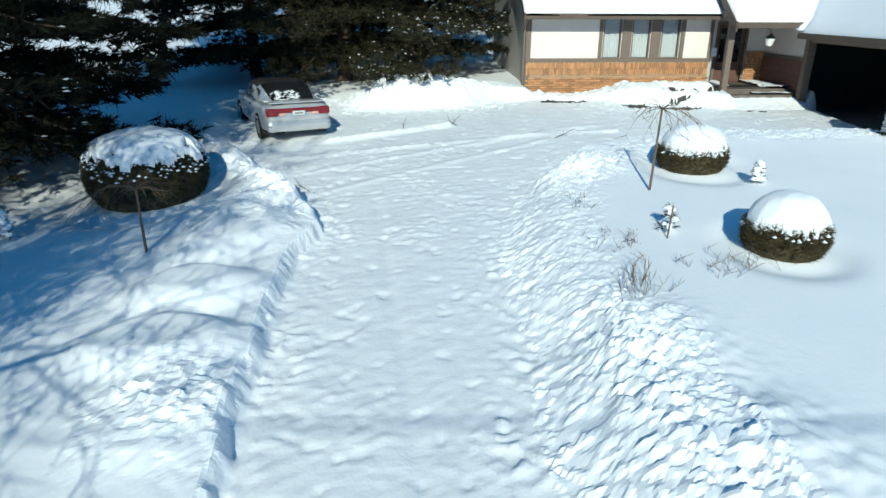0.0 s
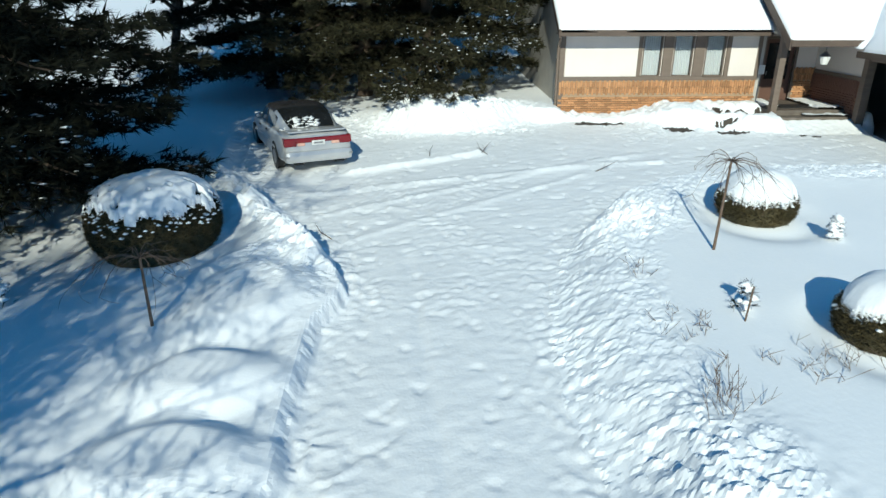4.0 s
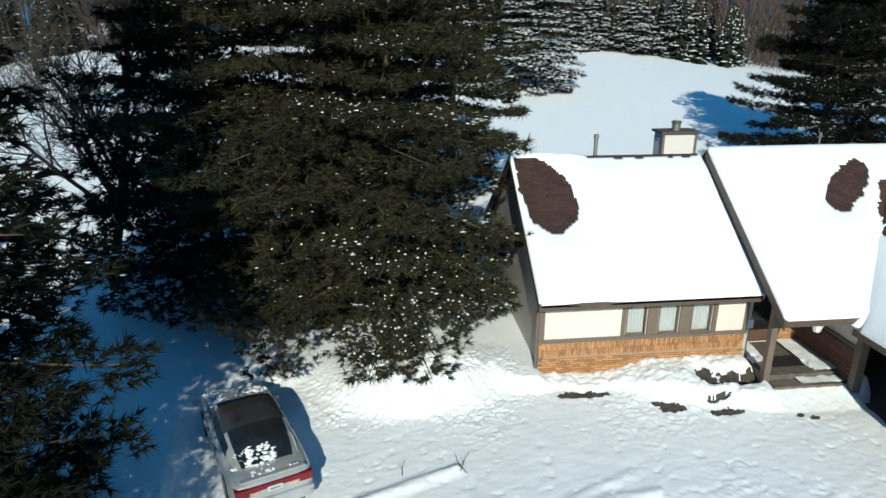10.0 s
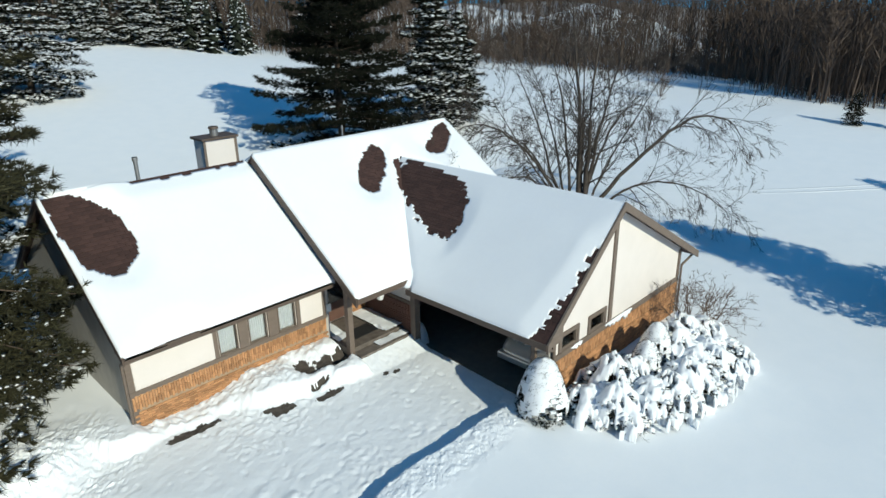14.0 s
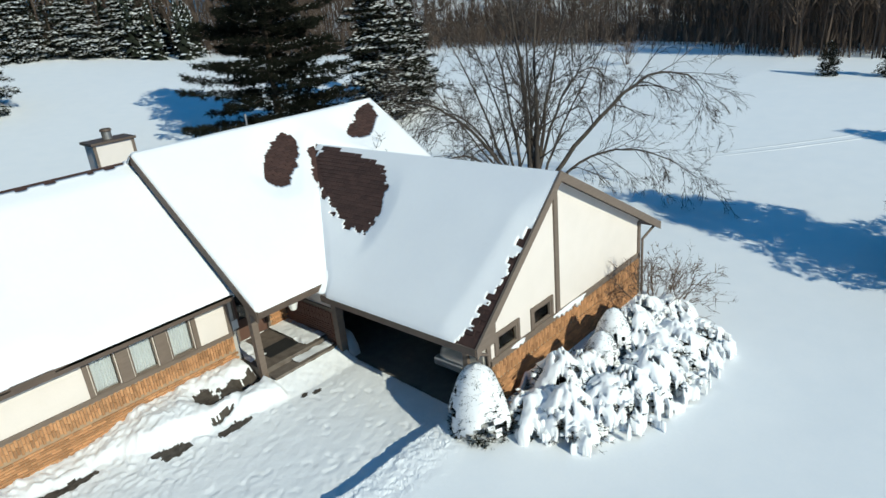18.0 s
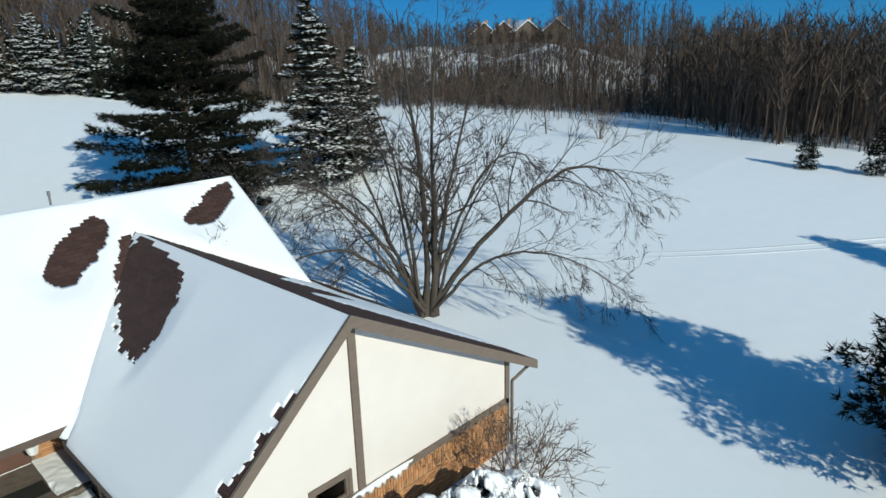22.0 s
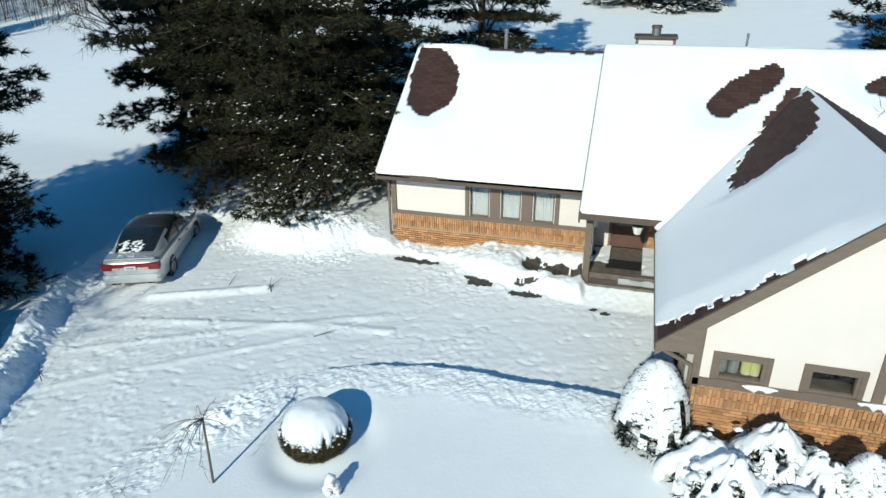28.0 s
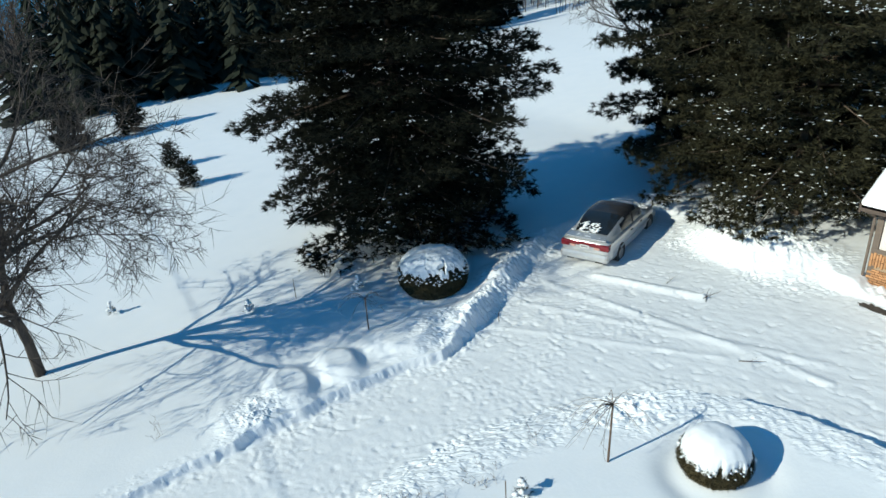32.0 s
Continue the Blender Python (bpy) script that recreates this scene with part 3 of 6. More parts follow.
def snow_sheet(poly, zf, holes, seed, thick=0.16, step=0.055, open_edges=(), ragged=1.0, rows='y', thin_at=None):
    """Snow lying on a roof face: a rounded, slightly uneven layer with ragged melted gaps."""
    px, py = [p[0] for p in poly], [p[1] for p in poly]
    over = 0.05
    xs = np.linspace(min(px) - over, max(px) + over, int((max(px) - min(px)) / step))
    ys = np.linspace(min(py) - over, max(py) + over, int((max(py) - min(py)) / step / 1.3))
    X, Y = np.meshgrid(xs, ys)
    d = poly_distance(X, Y, poly) + over + 0.012 + 0.02 * (fbm(X, Y, 0.9, seed, 2) - 0.5)
    for a, b in open_edges:
        (ax, ay), (bx, by) = poly[a], poly[b]
        L = math.hypot(bx - ax, by - ay)
        near = np.abs((X - ax) * (by - ay) - (Y - ay) * (bx - ax)) / L < 0.7
        d = np.where(near & (d > -0.12), np.maximum(d, 0.3), d)
    row, along = (np.floor(X / 0.12), Y) if rows == "x" else (np.floor(Y / 0.12), X)
    comb = 0.13 * (lattice(row * 3.7, np.floor(along / 0.22 + 0.5 * (row % 2)), seed + 5) - 0.5) + 0.06 * (fbm(X, Y, 0.5, seed + 6, 2) - 0.5)
    edge, away = d, np.full(X.shape, 9.0)
    for h in holes:
        off = -poly_distance(X, Y, h)
        away = np.minimum(away, off + 0.12)
        d = np.minimum(d, off + 1.9 * ragged * comb)
    t = thick * (0.35 + 0.65 * np.sqrt(np.clip(edge / 0.22, 0, 1))) * (0.14 + 0.86 * smooth(0.0, 0.8, away)) * (0.9 + 0.25 * fbm(X, Y, 1.6, seed + 9, 2))
    if thin_at is not None:
        t = t * (0.12 + 0.88 * smooth(0.05, 1.3, np.abs(X - thin_at)))
    live = d > 0
    cell = live[:-1, :-1] & live[1:, :-1] & live[:-1, 1:] & live[1:, 1:]
    Z = zf(X, Y)
    n = X.size
    verts = np.concatenate([np.stack([X, Y, Z + t], -1).reshape(-1, 3), np.stack([X, Y, Z - 0.01], -1).reshape(-1, 3)])
    i = np.arange(n).reshape(X.shape)
    a, b, c, e = i[:-1, :-1], i[:-1, 1:], i[1:, 1:], i[1:, :-1]
    faces = [np.stack([a, b, c, e], -1)[cell]]
    pad = np.pad(cell, 1)
    for dy, dx, p, q in ((0, -1, e, a), (0, 1, b, c), (-1, 0, a, b), (1, 0, c, e)):
        rim = cell & ~pad[1 + dy:pad.shape[0] - 1 + dy, 1 + dx:pad.shape[1] - 1 + dx]
        faces.append(np.stack([q, p, p + n, q + n], -1)[rim])
    faces = np.concatenate(faces)
    used = np.unique(faces)
    remap = np.full(2 * n, -1)
    remap[used] = np.arange(len(used))
    return verts[used], remap[faces]


snow_on_roof = thing("roof_snow", label="thick smooth snow lying on the roof with melted bare patches", category="snow")
for k, poly, zf, open_edges in (("lf", LEFT_FRONT, left_z, ((2, 3),)), ("lb", LEFT_BACK, left_z, ((0, 1),)), ("mf", MAIN_FRONT, main_z, ((2, 3), (5, 6))), ("mb", MAIN_BACK, main_z, ((0, 1),)),
                                ("w", WEST, west_z, ((2, 3), (1, 2))), ("e", EAST, east_z, ((4, 5),))):
    if k in "we":  # the two sheets meet at the ridge
        zf = lambda x, y: np.minimum(west_z(x, y), east_z(x, y))
    v, f = snow_sheet(poly, zf, PATCHES[k] + RIM.get(k, []), 100 + len(k) + ord(k[0]), step=0.042 if k in "we" else 0.055, ragged=1.15 if k in "we" else 0.5, rows="x" if k in "we" else "y", thick=0.07 if k == "e" else 0.16, thin_at=11.28 if k in "we" else None)
    raw("snow_layer", v, f, ROOFSNOW, snow_on_roof, smooth=True)


ov = bmesh.new()
bmesh.ops.create_uvsphere(ov, u_segments=20, v_segments=12, radius=1.0)
for v in ov.verts:
    k = 1 + 0.10 * (float(fbm(np.array([v.co.x * 2 + 5]), np.array([v.co.y * 2 + v.co.z]), 0.9, 3, 2)[0]) - 0.5)
    v.co = Vector((8.05 + 0.34 * v.co.x * k, -1.84 + 0.30 * v.co.y * k, 2.24 + (0.15 if v.co.z > 0 else 0.08) * v.co.z * k + 0.5 * 0.34 * v.co.x + 0.12 * v.co.y))
part("snow_overhang", ov, ROOFSNOW, snow_on_roof, "rounded bulge of snow at the valley's foot", smooth=True)


# ---- walls of the left wing ----
def wall_part(name, bm, material, label=""):
    return part(name, bm, material, house, label)


Z0 = -0.75
FWIN = [(2.49, 3.07), (3.43, 4.02), (4.40, 5.00)]
WZ0, WZ1 = 1.10, 2.36
wf = bmesh.new()
edges = [0.02] + [v for w in FWIN for v in w] + [6.06]
for a, b in zip(edges[::2], edges[1::2]):
    box(a, b, 0.02, 0.16, Z0, 2.62, bm=wf)
for a, b in FWIN:
    box(a, b, 0.02, 0.16, Z0, WZ0, bm=wf)
    box(a, b, 0.02, 0.16, WZ1, 2.62, bm=wf)
wall_part("front_wall", wf, PANEL, "cream stucco panel wall")
for a, b in ((0.16, 2.34), (5.16, 6.0)):
    wall_part("panel", box(a, b, -0.01, 0.02, 1.10, 2.42), PANEL)
for x0, x1 in ((-0.02, 0.14), (2.34, 2.46), (3.10, 3.40), (4.05, 4.37), (5.03, 5.16), (5.98, 6.10)):
    wall_part("trim_board", box(x0, x1, -0.035, 0.02, 1.10 if x0 > 0 else Z0, 2.50, 0.006), TRIM, "taupe trim board")
wall_part("trim_band", box(-0.02, 6.1, -0.05, 0.02, 0.98, 1.10, 0.006), TRIM)
wall_part("trim_band", box(-0.02, 6.1, -0.045, 0.02, 2.36, 2.55, 0.006), TRIM)
wall_part("mortar_wall", box(-0.0, 6.06, -0.025, 0.02, Z0, 0.98), MORTAR, "brick wainscot bed")
# the west side wall with its gable, and the back
gx_poly = [(0.16, Z0), (7.2, Z0), (7.2, 2.75), (3.56, 5.38), (0.16, 2.9)]
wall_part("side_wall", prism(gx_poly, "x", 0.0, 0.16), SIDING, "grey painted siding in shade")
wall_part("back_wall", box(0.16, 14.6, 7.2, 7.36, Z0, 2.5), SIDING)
# fascias, barge boards and gutters
def board(a, b, w, h, material, name="fascia"):
    a, b = Vector(a), Vector(b)
    bm = bmesh.new()
    d = (b - a).normalized()
    side = d.cross(Vector((0, 0, 1))).normalized() * w / 2
    up = Vector((0, 0, h))
    c = [a - side, a + side, a + side + up, a - side + up, b - side, b + side, b + side + up, b - side + up]
    vs = [bm.verts.new(p) for p in c]
    for f in ((0, 3, 2, 1), (4, 5, 6, 7), (0, 1, 5, 4), (1, 2, 6, 5), (2, 3, 7, 6), (3, 0, 4, 7)):
        bm.faces.new([vs[i] for i in f])
    bmesh.ops.recalc_face_normals(bm, faces=bm.faces[:])
    return part(name, bm, material, house)


board((-0.2, -0.73, 2.30), (5.95, -0.73, 2.30), 0.04, 0.17, FASCIA)
board((-0.21, -0.73, 2.25), (-0.21, 3.56, 5.37), 0.05, 0.20, FASCIA, "barge_board")
board((-0.21, 7.7, 2.3), (-0.21, 3.56, 5.37), 0.05, 0.20, FASCIA, "barge_board")
board((5.87, -1.91, 1.99), (5.87, 3.05, 5.50), 0.05, 0.26, FASCIA, "barge_board")
board((5.88, -1.91, 2.09), (7.95, -1.91, 2.09), 0.05, 0.17, FASCIA)
board((7.77, -1.95, 1.80), (7.77, -7.22, 1.80), 0.05, 0.17, FASCIA)
board((7.77, -7.23, 1.72), (11.28, -7.23, 4.77), 0.06, 0.26, TRIM, "barge_board")
board((16.93, -7.23, 1.76), (11.28, -7.23, 4.79), 0.06, 0.24, TRIM, "barge_board")
board((16.93, -7.22, 1.82), (16.93, 3.4, 1.82), 0.05, 0.17, FASCIA)
board((14.90, -0.6, 3.00), (14.90, 3.05, 5.58), 0.05, 0.20, FASCIA, "barge_board")
wall_part("soffit", box(-0.15, 5.85, -0.68, 0.02, 2.33, 2.36), TRIM)
wall_part("soffit", box(7.82, 8.5, -7.15, -2.0, 1.84, 1.87), TRIM)


# ---- windows ----
def window(x0, x1, y, z0, z1, frame_mat, inside, w=0.05, blind=True):
    """A framed window in a wall that faces the drive, with glass and what hangs behind it."""
    win = new("window")
    win.parent = house
    bm = bmesh.new()
    for a, b, c, d in ((x0, x1, z0, z0 + w), (x0, x1, z1 - w, z1), (x0, x0 + w, z0 + w, z1 - w), (x1 - w, x1, z0 + w, z1 - w)):
        box(a, b, y - 0.03, y + 0.06, c, d, bm=bm)
    part("window_frame", bm, frame_mat, win)
    pane = part("pane", box(x0 + w, x1 - w, y + 0.02, y + 0.028, z0 + w, z1 - w), PANE, win)
    pane.visible_shadow = False
    part("window_sill", box(x0 - 0.03, x1 + 0.03, y - 0.07, y - 0.03, z0 - 0.03, z0 + 0.015, 0.005), frame_mat, win)
    if blind:
        bm = bmesh.new()
        n = 24
        vs = [[bm.verts.new((x0 + w + (x1 - x0 - 2 * w) * i / n, y + 0.11 + 0.018 * math.sin(i * 2.1), z)) for z in (z0 + w, z1 - w)] for i in range(n + 1)]
        for p, q in zip(vs, vs[1:]):
            bm.faces.new((p[0], q[0], q[1], p[1]))
        cur = part("curtain", bm, inside, win, "pale closed curtain")
    return win


for (a, b) in FWIN:
    window(a, b, 0.02, WZ0, WZ1, TRIM, CURTAIN, 0.028)
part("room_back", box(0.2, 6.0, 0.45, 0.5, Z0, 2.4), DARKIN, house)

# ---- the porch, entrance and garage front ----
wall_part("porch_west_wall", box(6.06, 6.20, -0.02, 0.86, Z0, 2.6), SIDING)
ew = bmesh.new()
for a, b, c, d in ((6.2, 6.66, Z0, 2.7), (7.62, 8.5, Z0, 2.7), (6.66, 7.62, 2.12, 2.7)):
    box(a, b, 0.8, 0.95, c, d, bm=ew)
wall_part("entrance_wall", ew, PANEL, "cream panel wall round the front door")
wall_part("mortar_wall", box(7.66, 8.42, 0.775, 0.8, Z0, 1.25), MORTAR)
for a, b in ((6.58, 6.66), (7.62, 7.70)):
    wall_part("door_frame", box(a, b, 0.74, 0.86, 0.2, 2.12, 0.005), TRIM)
wall_part("door_frame", box(6.58, 7.70, 0.74, 0.86, 2.12, 2.2, 0.005), TRIM)
front_door = new("door")
front_door.parent = house
dr = bmesh.new()
for a, b, c, d in ((6.66, 6.78, 0.24, 2.12), (7.5, 7.62, 0.24, 2.12), (6.78, 7.5, 0.24, 0.9), (6.78, 7.5, 2.0, 2.12)):
    box(a, b, 0.84, 0.885, c, d, 0.004, bm=dr)
part("door_leaf", dr, DOORRED, front_door, "brown storm door")
part("pane", box(6.78, 7.5, 0.855, 0.862, 0.9, 2.0), SMOKED, front_door, "dark glass")
part("handle", rod((6.82, 0.82, 1.02), (6.82, 0.82, 1.14), 0.012), METAL, front_door)
wall_part("wall_plate", box(6.10, 6.28, -0.06, -0.03, 1.15, 1.42, 0.01), WHITE, "white wall plate")
wall_part("sidelight", box(6.30, 6.52, 0.77, 0.80, 1.2, 1.6, 0.01), WHITE)
wall_part("porch_post", box(6.02, 6.20, -1.25, -1.07, -0.1, 2.40, 0.01), TRIM, "square taupe porch post")
wall_part("porch_slab", box(6.12, 8.36, -1.15, 0.8, Z0, 0.24, 0.015), WETSTONE, "wet stone porch slab")
wall_part("step", box(6.2, 8.25, -1.55, -1.15, Z0, 0.10, 0.015), WETSTONE, "wet stone step")
# the wall between porch and garage opening, and the garage jambs
wall_part("garage_wall", box(8.36, 8.50, -1.72, 0.8, Z0, 2.3), PANEL, "taupe panel wall beside the porch")
wall_part("mortar_wall", box(8.336, 8.36, -1.55, 0.78, Z0, 1.1), SHADEBRICK, "brick coloured darker to show the porch's shade")
wall_part("trim_band", box(8.325, 8.36, -1.72, 0.78, 1.1, 1.22), TRIM)
GY0, GY1, GTOP = -6.35, -1.72, 1.68
wall_part("jamb", box(8.28, 8.52, -1.78, -1.58, Z0, 2.02, 0.008), TRIM)
wall_part("jamb", box(8.28, 8.52, GY0 - 0.15, GY0, Z0, 2.02, 0.008), TRIM)
wall_part("garage_header", box(8.32, 8.48, GY0 - 0.4, GY1, GTOP, 2.15), TRIM)
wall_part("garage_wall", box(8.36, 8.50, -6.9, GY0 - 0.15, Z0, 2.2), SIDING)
wall_part("garage_floor", box(8.45, 16.0, -6.75, 0.7, -0.80, -0.47), CONCRETE)
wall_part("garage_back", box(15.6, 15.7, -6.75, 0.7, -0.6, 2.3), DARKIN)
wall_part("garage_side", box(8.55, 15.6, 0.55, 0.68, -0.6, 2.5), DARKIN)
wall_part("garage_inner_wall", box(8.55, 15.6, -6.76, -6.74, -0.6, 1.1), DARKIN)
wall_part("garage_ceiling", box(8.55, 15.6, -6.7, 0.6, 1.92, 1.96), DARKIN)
wall_part("garage_door_rolled_up", box(8.6, 10.85, GY0, GY1, 1.74, 1.80), WHITE, "raised white garage door")
wall_part("east_wall", box(16.06, 16.20, -6.9, 3.3, Z0, 2.3), PANEL)
wall_part("rear_wall", prism([(14.2, Z0), (16.2, Z0), (16.2, 2.2), (14.6, 3.0), (14.2, 3.0)], "y", 3.15, 3.29), PANEL)
wall_part("east_gable", prism([(-0.5, Z0), (7.2, Z0), (7.2, 2.6), (3.05, 5.5), (-0.5, 3.0)], "x", 14.55, 14.69), PANEL)

# ---- the gable wall of the garage ----
GYW = -6.90
GW = [(8.88, 9.69, 1.20, 1.70), (10.36, 11.17, 1.20, 1.70)]
under = lambda x: (1.83 + 0.87 * (x - 7.8)) if x < 11.28 else 4.86 - 0.536 * (x - 11.28)
cuts = sorted({8.54, 16.15, 11.28, *[v for w in GW for v in w[:2]]})
for a, b in zip(cuts, cuts[1:]):
    hole = [w for w in GW if w[0] <= a and b <= w[1]]
    if hole:
        wall_part("gable_panel", prism([(a, Z0), (b, Z0), (b, hole[0][2]), (a, hole[0][2])], "y", GYW, GYW + 0.14), PANEL)
        wall_part("gable_panel", prism([(a, hole[0][3]), (b, hole[0][3]), (b, under(b)), (a, under(a))], "y", GYW, GYW + 0.14), PANEL)
    else:
        wall_part("gable_panel", prism([(a, Z0), (b, Z0), (b, under(b)), (a, under(a))], "y", GYW, GYW + 0.14), PANEL)
wall_part("trim_band", box(8.5, 16.17, GYW - 0.05, GYW, 1.02, 1.18, 0.006), TRIM)
wall_part("trim_post", prism([(11.40, 1.18), (11.57, 1.18), (11.57, 4.66), (11.40, 4.76)], "y", GYW - 0.05, GYW), TRIM, "tall taupe centre post")
wall_part("corner_board", box(8.47, 8.61, GYW - 0.05, GYW, Z0, 2.42), TRIM)
wall_part("corner_board", box(16.05, 16.19, GYW - 0.05, GYW, Z0, 2.2), TRIM)
for a, b, c, d in GW:
    for q, r, s, u in ((a - 0.09, b + 0.09, d, d + 0.07), (a - 0.09, a, c, d), (b, b + 0.09, c, d)):
        wall_part("window_casing", box(q, r, GYW - 0.045, GYW, s, u), TRIM)
    window(a, b, GYW, c, d, TRIM, CURTAIN, 0.06, blind=False)
wall_part("mortar_wall", box(8.52, 16.15, GYW - 0.03, GYW, Z0, 1.02), MORTAR)
wall_part("soffit", prism([(7.86, 1.80), (8.54, 1.80), (8.54, 2.36)], "y", -7.19, GYW), TRIM)
ledge_rng = random.Random(14)
for x0, x1, drop in ((9.35, 9.95, 0.05), (11.2, 12.85, 0.12)):
    vs, fs, n = [], [], int((x1 - x0) / 0.06)
    for i in range(n + 1):
        x, taper = x0 + (x1 - x0) * i / n, math.sqrt(max(0.02, math.sin(math.pi * i / n)))
        wob = ledge_rng.uniform(0.45, 1.25)
        for y, z in ((0.0, 0.05), (-0.05, 0.06), (-0.10, 0.01), (-0.08, -drop * wob * wob), (0.0, -drop * wob * wob - 0.02)):
            vs.append(Vector((x, GYW - 0.05 + y * taper * wob, 1.15 + z * taper)))
    for i in range(n):
        fs += [(i * 5 + k, i * 5 + k + 1, i * 5 + k + 6, i * 5 + k + 5) for k in range(4)]
    tagged(raw("snow_drift", vs, fs, SNOW, None, smooth=True), "strip of snow clinging to the brick wall's trim", "snow")
# things on the shelf behind the garage window
for i, (x, m) in enumerate(((9.0, TIN), (9.2, TIN), (9.42, YELLOW), (9.56, YELLOW))):
    can = thing("paint_can", (x, GYW + 0.24, 1.25), label="old metal paint can on a garage window shelf" if m is TIN else "yellowish can on a garage window shelf", category="can", group="cans on the shelf")
    h = 0.26 if m is TIN else 0.32
    part("body", rod((0, 0, 0), (0, 0, h), 0.095, sides=14), m, can)
    part("rim", rod((0, 0, h), (0, 0, h + 0.015), 0.1, 0.1, sides=14), METAL, can)
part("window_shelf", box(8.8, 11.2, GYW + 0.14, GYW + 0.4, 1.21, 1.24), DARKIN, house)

# ---- chimney, vents, downpipes ----
chimney = thing("chimney", (7.37, 8.3, 3.3), label="square cream chimney with a dark cap and metal flue", category="chimney")
part("shaft", box(-0.66, 0.66, -0.4, 0.4, 0.0, 2.18), PANEL, chimney)
for a, b in ((-0.70, -0.6), (0.6, 0.70)):
    part("corner_board", box(a, b, -0.43, -0.40, 0.0, 2.18), TRIM, chimney)
part("cap", box(-0.76, 0.76, -0.5, 0.5, 2.18, 2.27, 0.01), FASCIA, chimney)
part("flue", rod((0, 0, 2.27), (0, 0, 2.52), 0.16, sides=16), METAL, chimney)
part("flue_cap", rod((0, 0, 2.54), (0, 0, 2.62), 0.20, 0.17, sides=16), FASCIA, chimney)
for x, y, z, h, r in ((2.65, 4.0, 5.15, 0.98, 0.06), (9.82, 3.4, 5.35, 0.82, 0.03)):
    v = thing("vent_pipe", (x, y, z), label="thin metal vent pipe standing on the roof", category="pipe", group="roof pipes")
    part("pipe", rod((0, 0, 0), (0, 0, h), r, sides=10), METAL, v)
    part("collar", rod((0, 0, h - 0.12), (0, 0, h), r * 1.35, sides=10), METAL, v)


def downpipe(points, label):
    dp = thing("downpipe", points[-1], label=label, category="pipe")
    o = Vector(points[-1])
    for a, b in zip(points, points[1:]):
        part("pipe", rod(Vector(a) - o, Vector(b) - o, 0.04, sides=8), TRIM, dp)


downpipe([(16.9, -7.1, 1.9), (16.25, -6.98, 1.6), (16.25, -6.98, -0.5)], "brown downpipe at the gable's outer corner")
downpipe([(7.84, -7.1, 1.8), (8.44, -7.0, 1.45), (8.44, -7.0, -0.5)], "brown downpipe beside the garage corner")
downpipe([(-0.15, -0.62, 2.3), (-0.08, -0.07, 2.0), (-0.08, -0.07, 0.1), (-0.2, -0.25, 0.0)], "brown downpipe at the corner of the low wing")

# ---- the porch's lantern and mat ----
lantern = thing("hanging_lantern", (7.35, -1.2, 1.55), label="white hanging porch lantern on a chain", category="lamp")
part("globe", rod((0, 0, 0.0), (0, 0, 0.22), 0.09, 0.15, 8), WHITE, lantern)
part("lid", rod((0, 0, 0.22), (0, 0, 0.36), 0.16, 0.03, 8), METAL, lantern)
part("chain", rod((0, 0, 0.36), (0, 0, 0.8), 0.008, sides=6), METAL, lantern)
doormat = thing("doormat", (7.1, -0.45, 0.243), 0, label="black rubber doormat on the porch slab", category="mat")
part("mat", box(-0.48, 0.48, -0.3, 0.3, 0.0, 0.02, 0.006), BLACK, doormat)


def snow_patch(x0, x1, y0, y1, z, seed, cover, thick=0.07):
    """A thin ragged blanket of snow left on something flat."""
    X, Y = np.meshgrid(np.arange(x0, x1, 0.03), np.arange(y0, y1, 0.03))
    edge = np.minimum(np.minimum(X - x0, x1 - X), np.minimum(Y - y0, y1 - Y))
    q = fbm(X, Y, 0.45, seed, 3) + np.clip(edge / 0.15, 0, 1) * 0.25 - 0.75 + 0.55 * cover
    Z = z + np.clip(q, 0, 0.25) * 4 * thick * (0.7 + 0.6 * fbm(X, Y, 0.2, seed + 1, 2))
    live = q > 0
    cell = live[:-1, :-1] & live[1:, :-1] & live[:-1, 1:] & live[1:, 1:]
    i = np.arange(X.size).reshape(X.shape)
    fs = np.stack([i[:-1, :-1], i[:-1, 1:], i[1:, 1:], i[1:, :-1]], -1)[cell]
    used = np.unique(fs)
    remap = np.full(X.size, -1)
    remap[used] = np.arange(len(used))
    ob = raw("snow_patch", np.stack([X, Y, Z], -1).reshape(-1, 3)[used], remap[fs], SNOW, None, smooth=True)
    return tagged(ob, "thin ragged blanket of snow on the porch and steps", "snow", "snow on the steps")


snow_patch(7.6, 8.34, -1.12, 0.75, 0.245, 301, 0.95, 0.08)
snow_patch(6.15, 6.7, -0.5, 0.75, 0.245, 302, 0.55)
snow_patch(7.0, 8.23, -1.53, -1.17, 0.105, 303, 0.86, 0.06)


# ---- bricks ----
def brick_mesh(w, h, d=0.03):
    bm = box(-w / 2, w / 2, -d, 0, -h / 2, h / 2)
    front = [e for e in bm.edges if all(v.co.y < -d / 2 for v in e.verts)]
    bmesh.ops.bevel(bm, geom=front, offset=0.006, segments=1, affect="EDGES")
    me = bpy.data.meshes.new("brick")
    bm.to_mesh(me)
    bm.free()
    me.materials.append(BRICK)
    return me


LYING, STANDING = brick_mesh(0.195, 0.058), brick_mesh(0.060, 0.185)


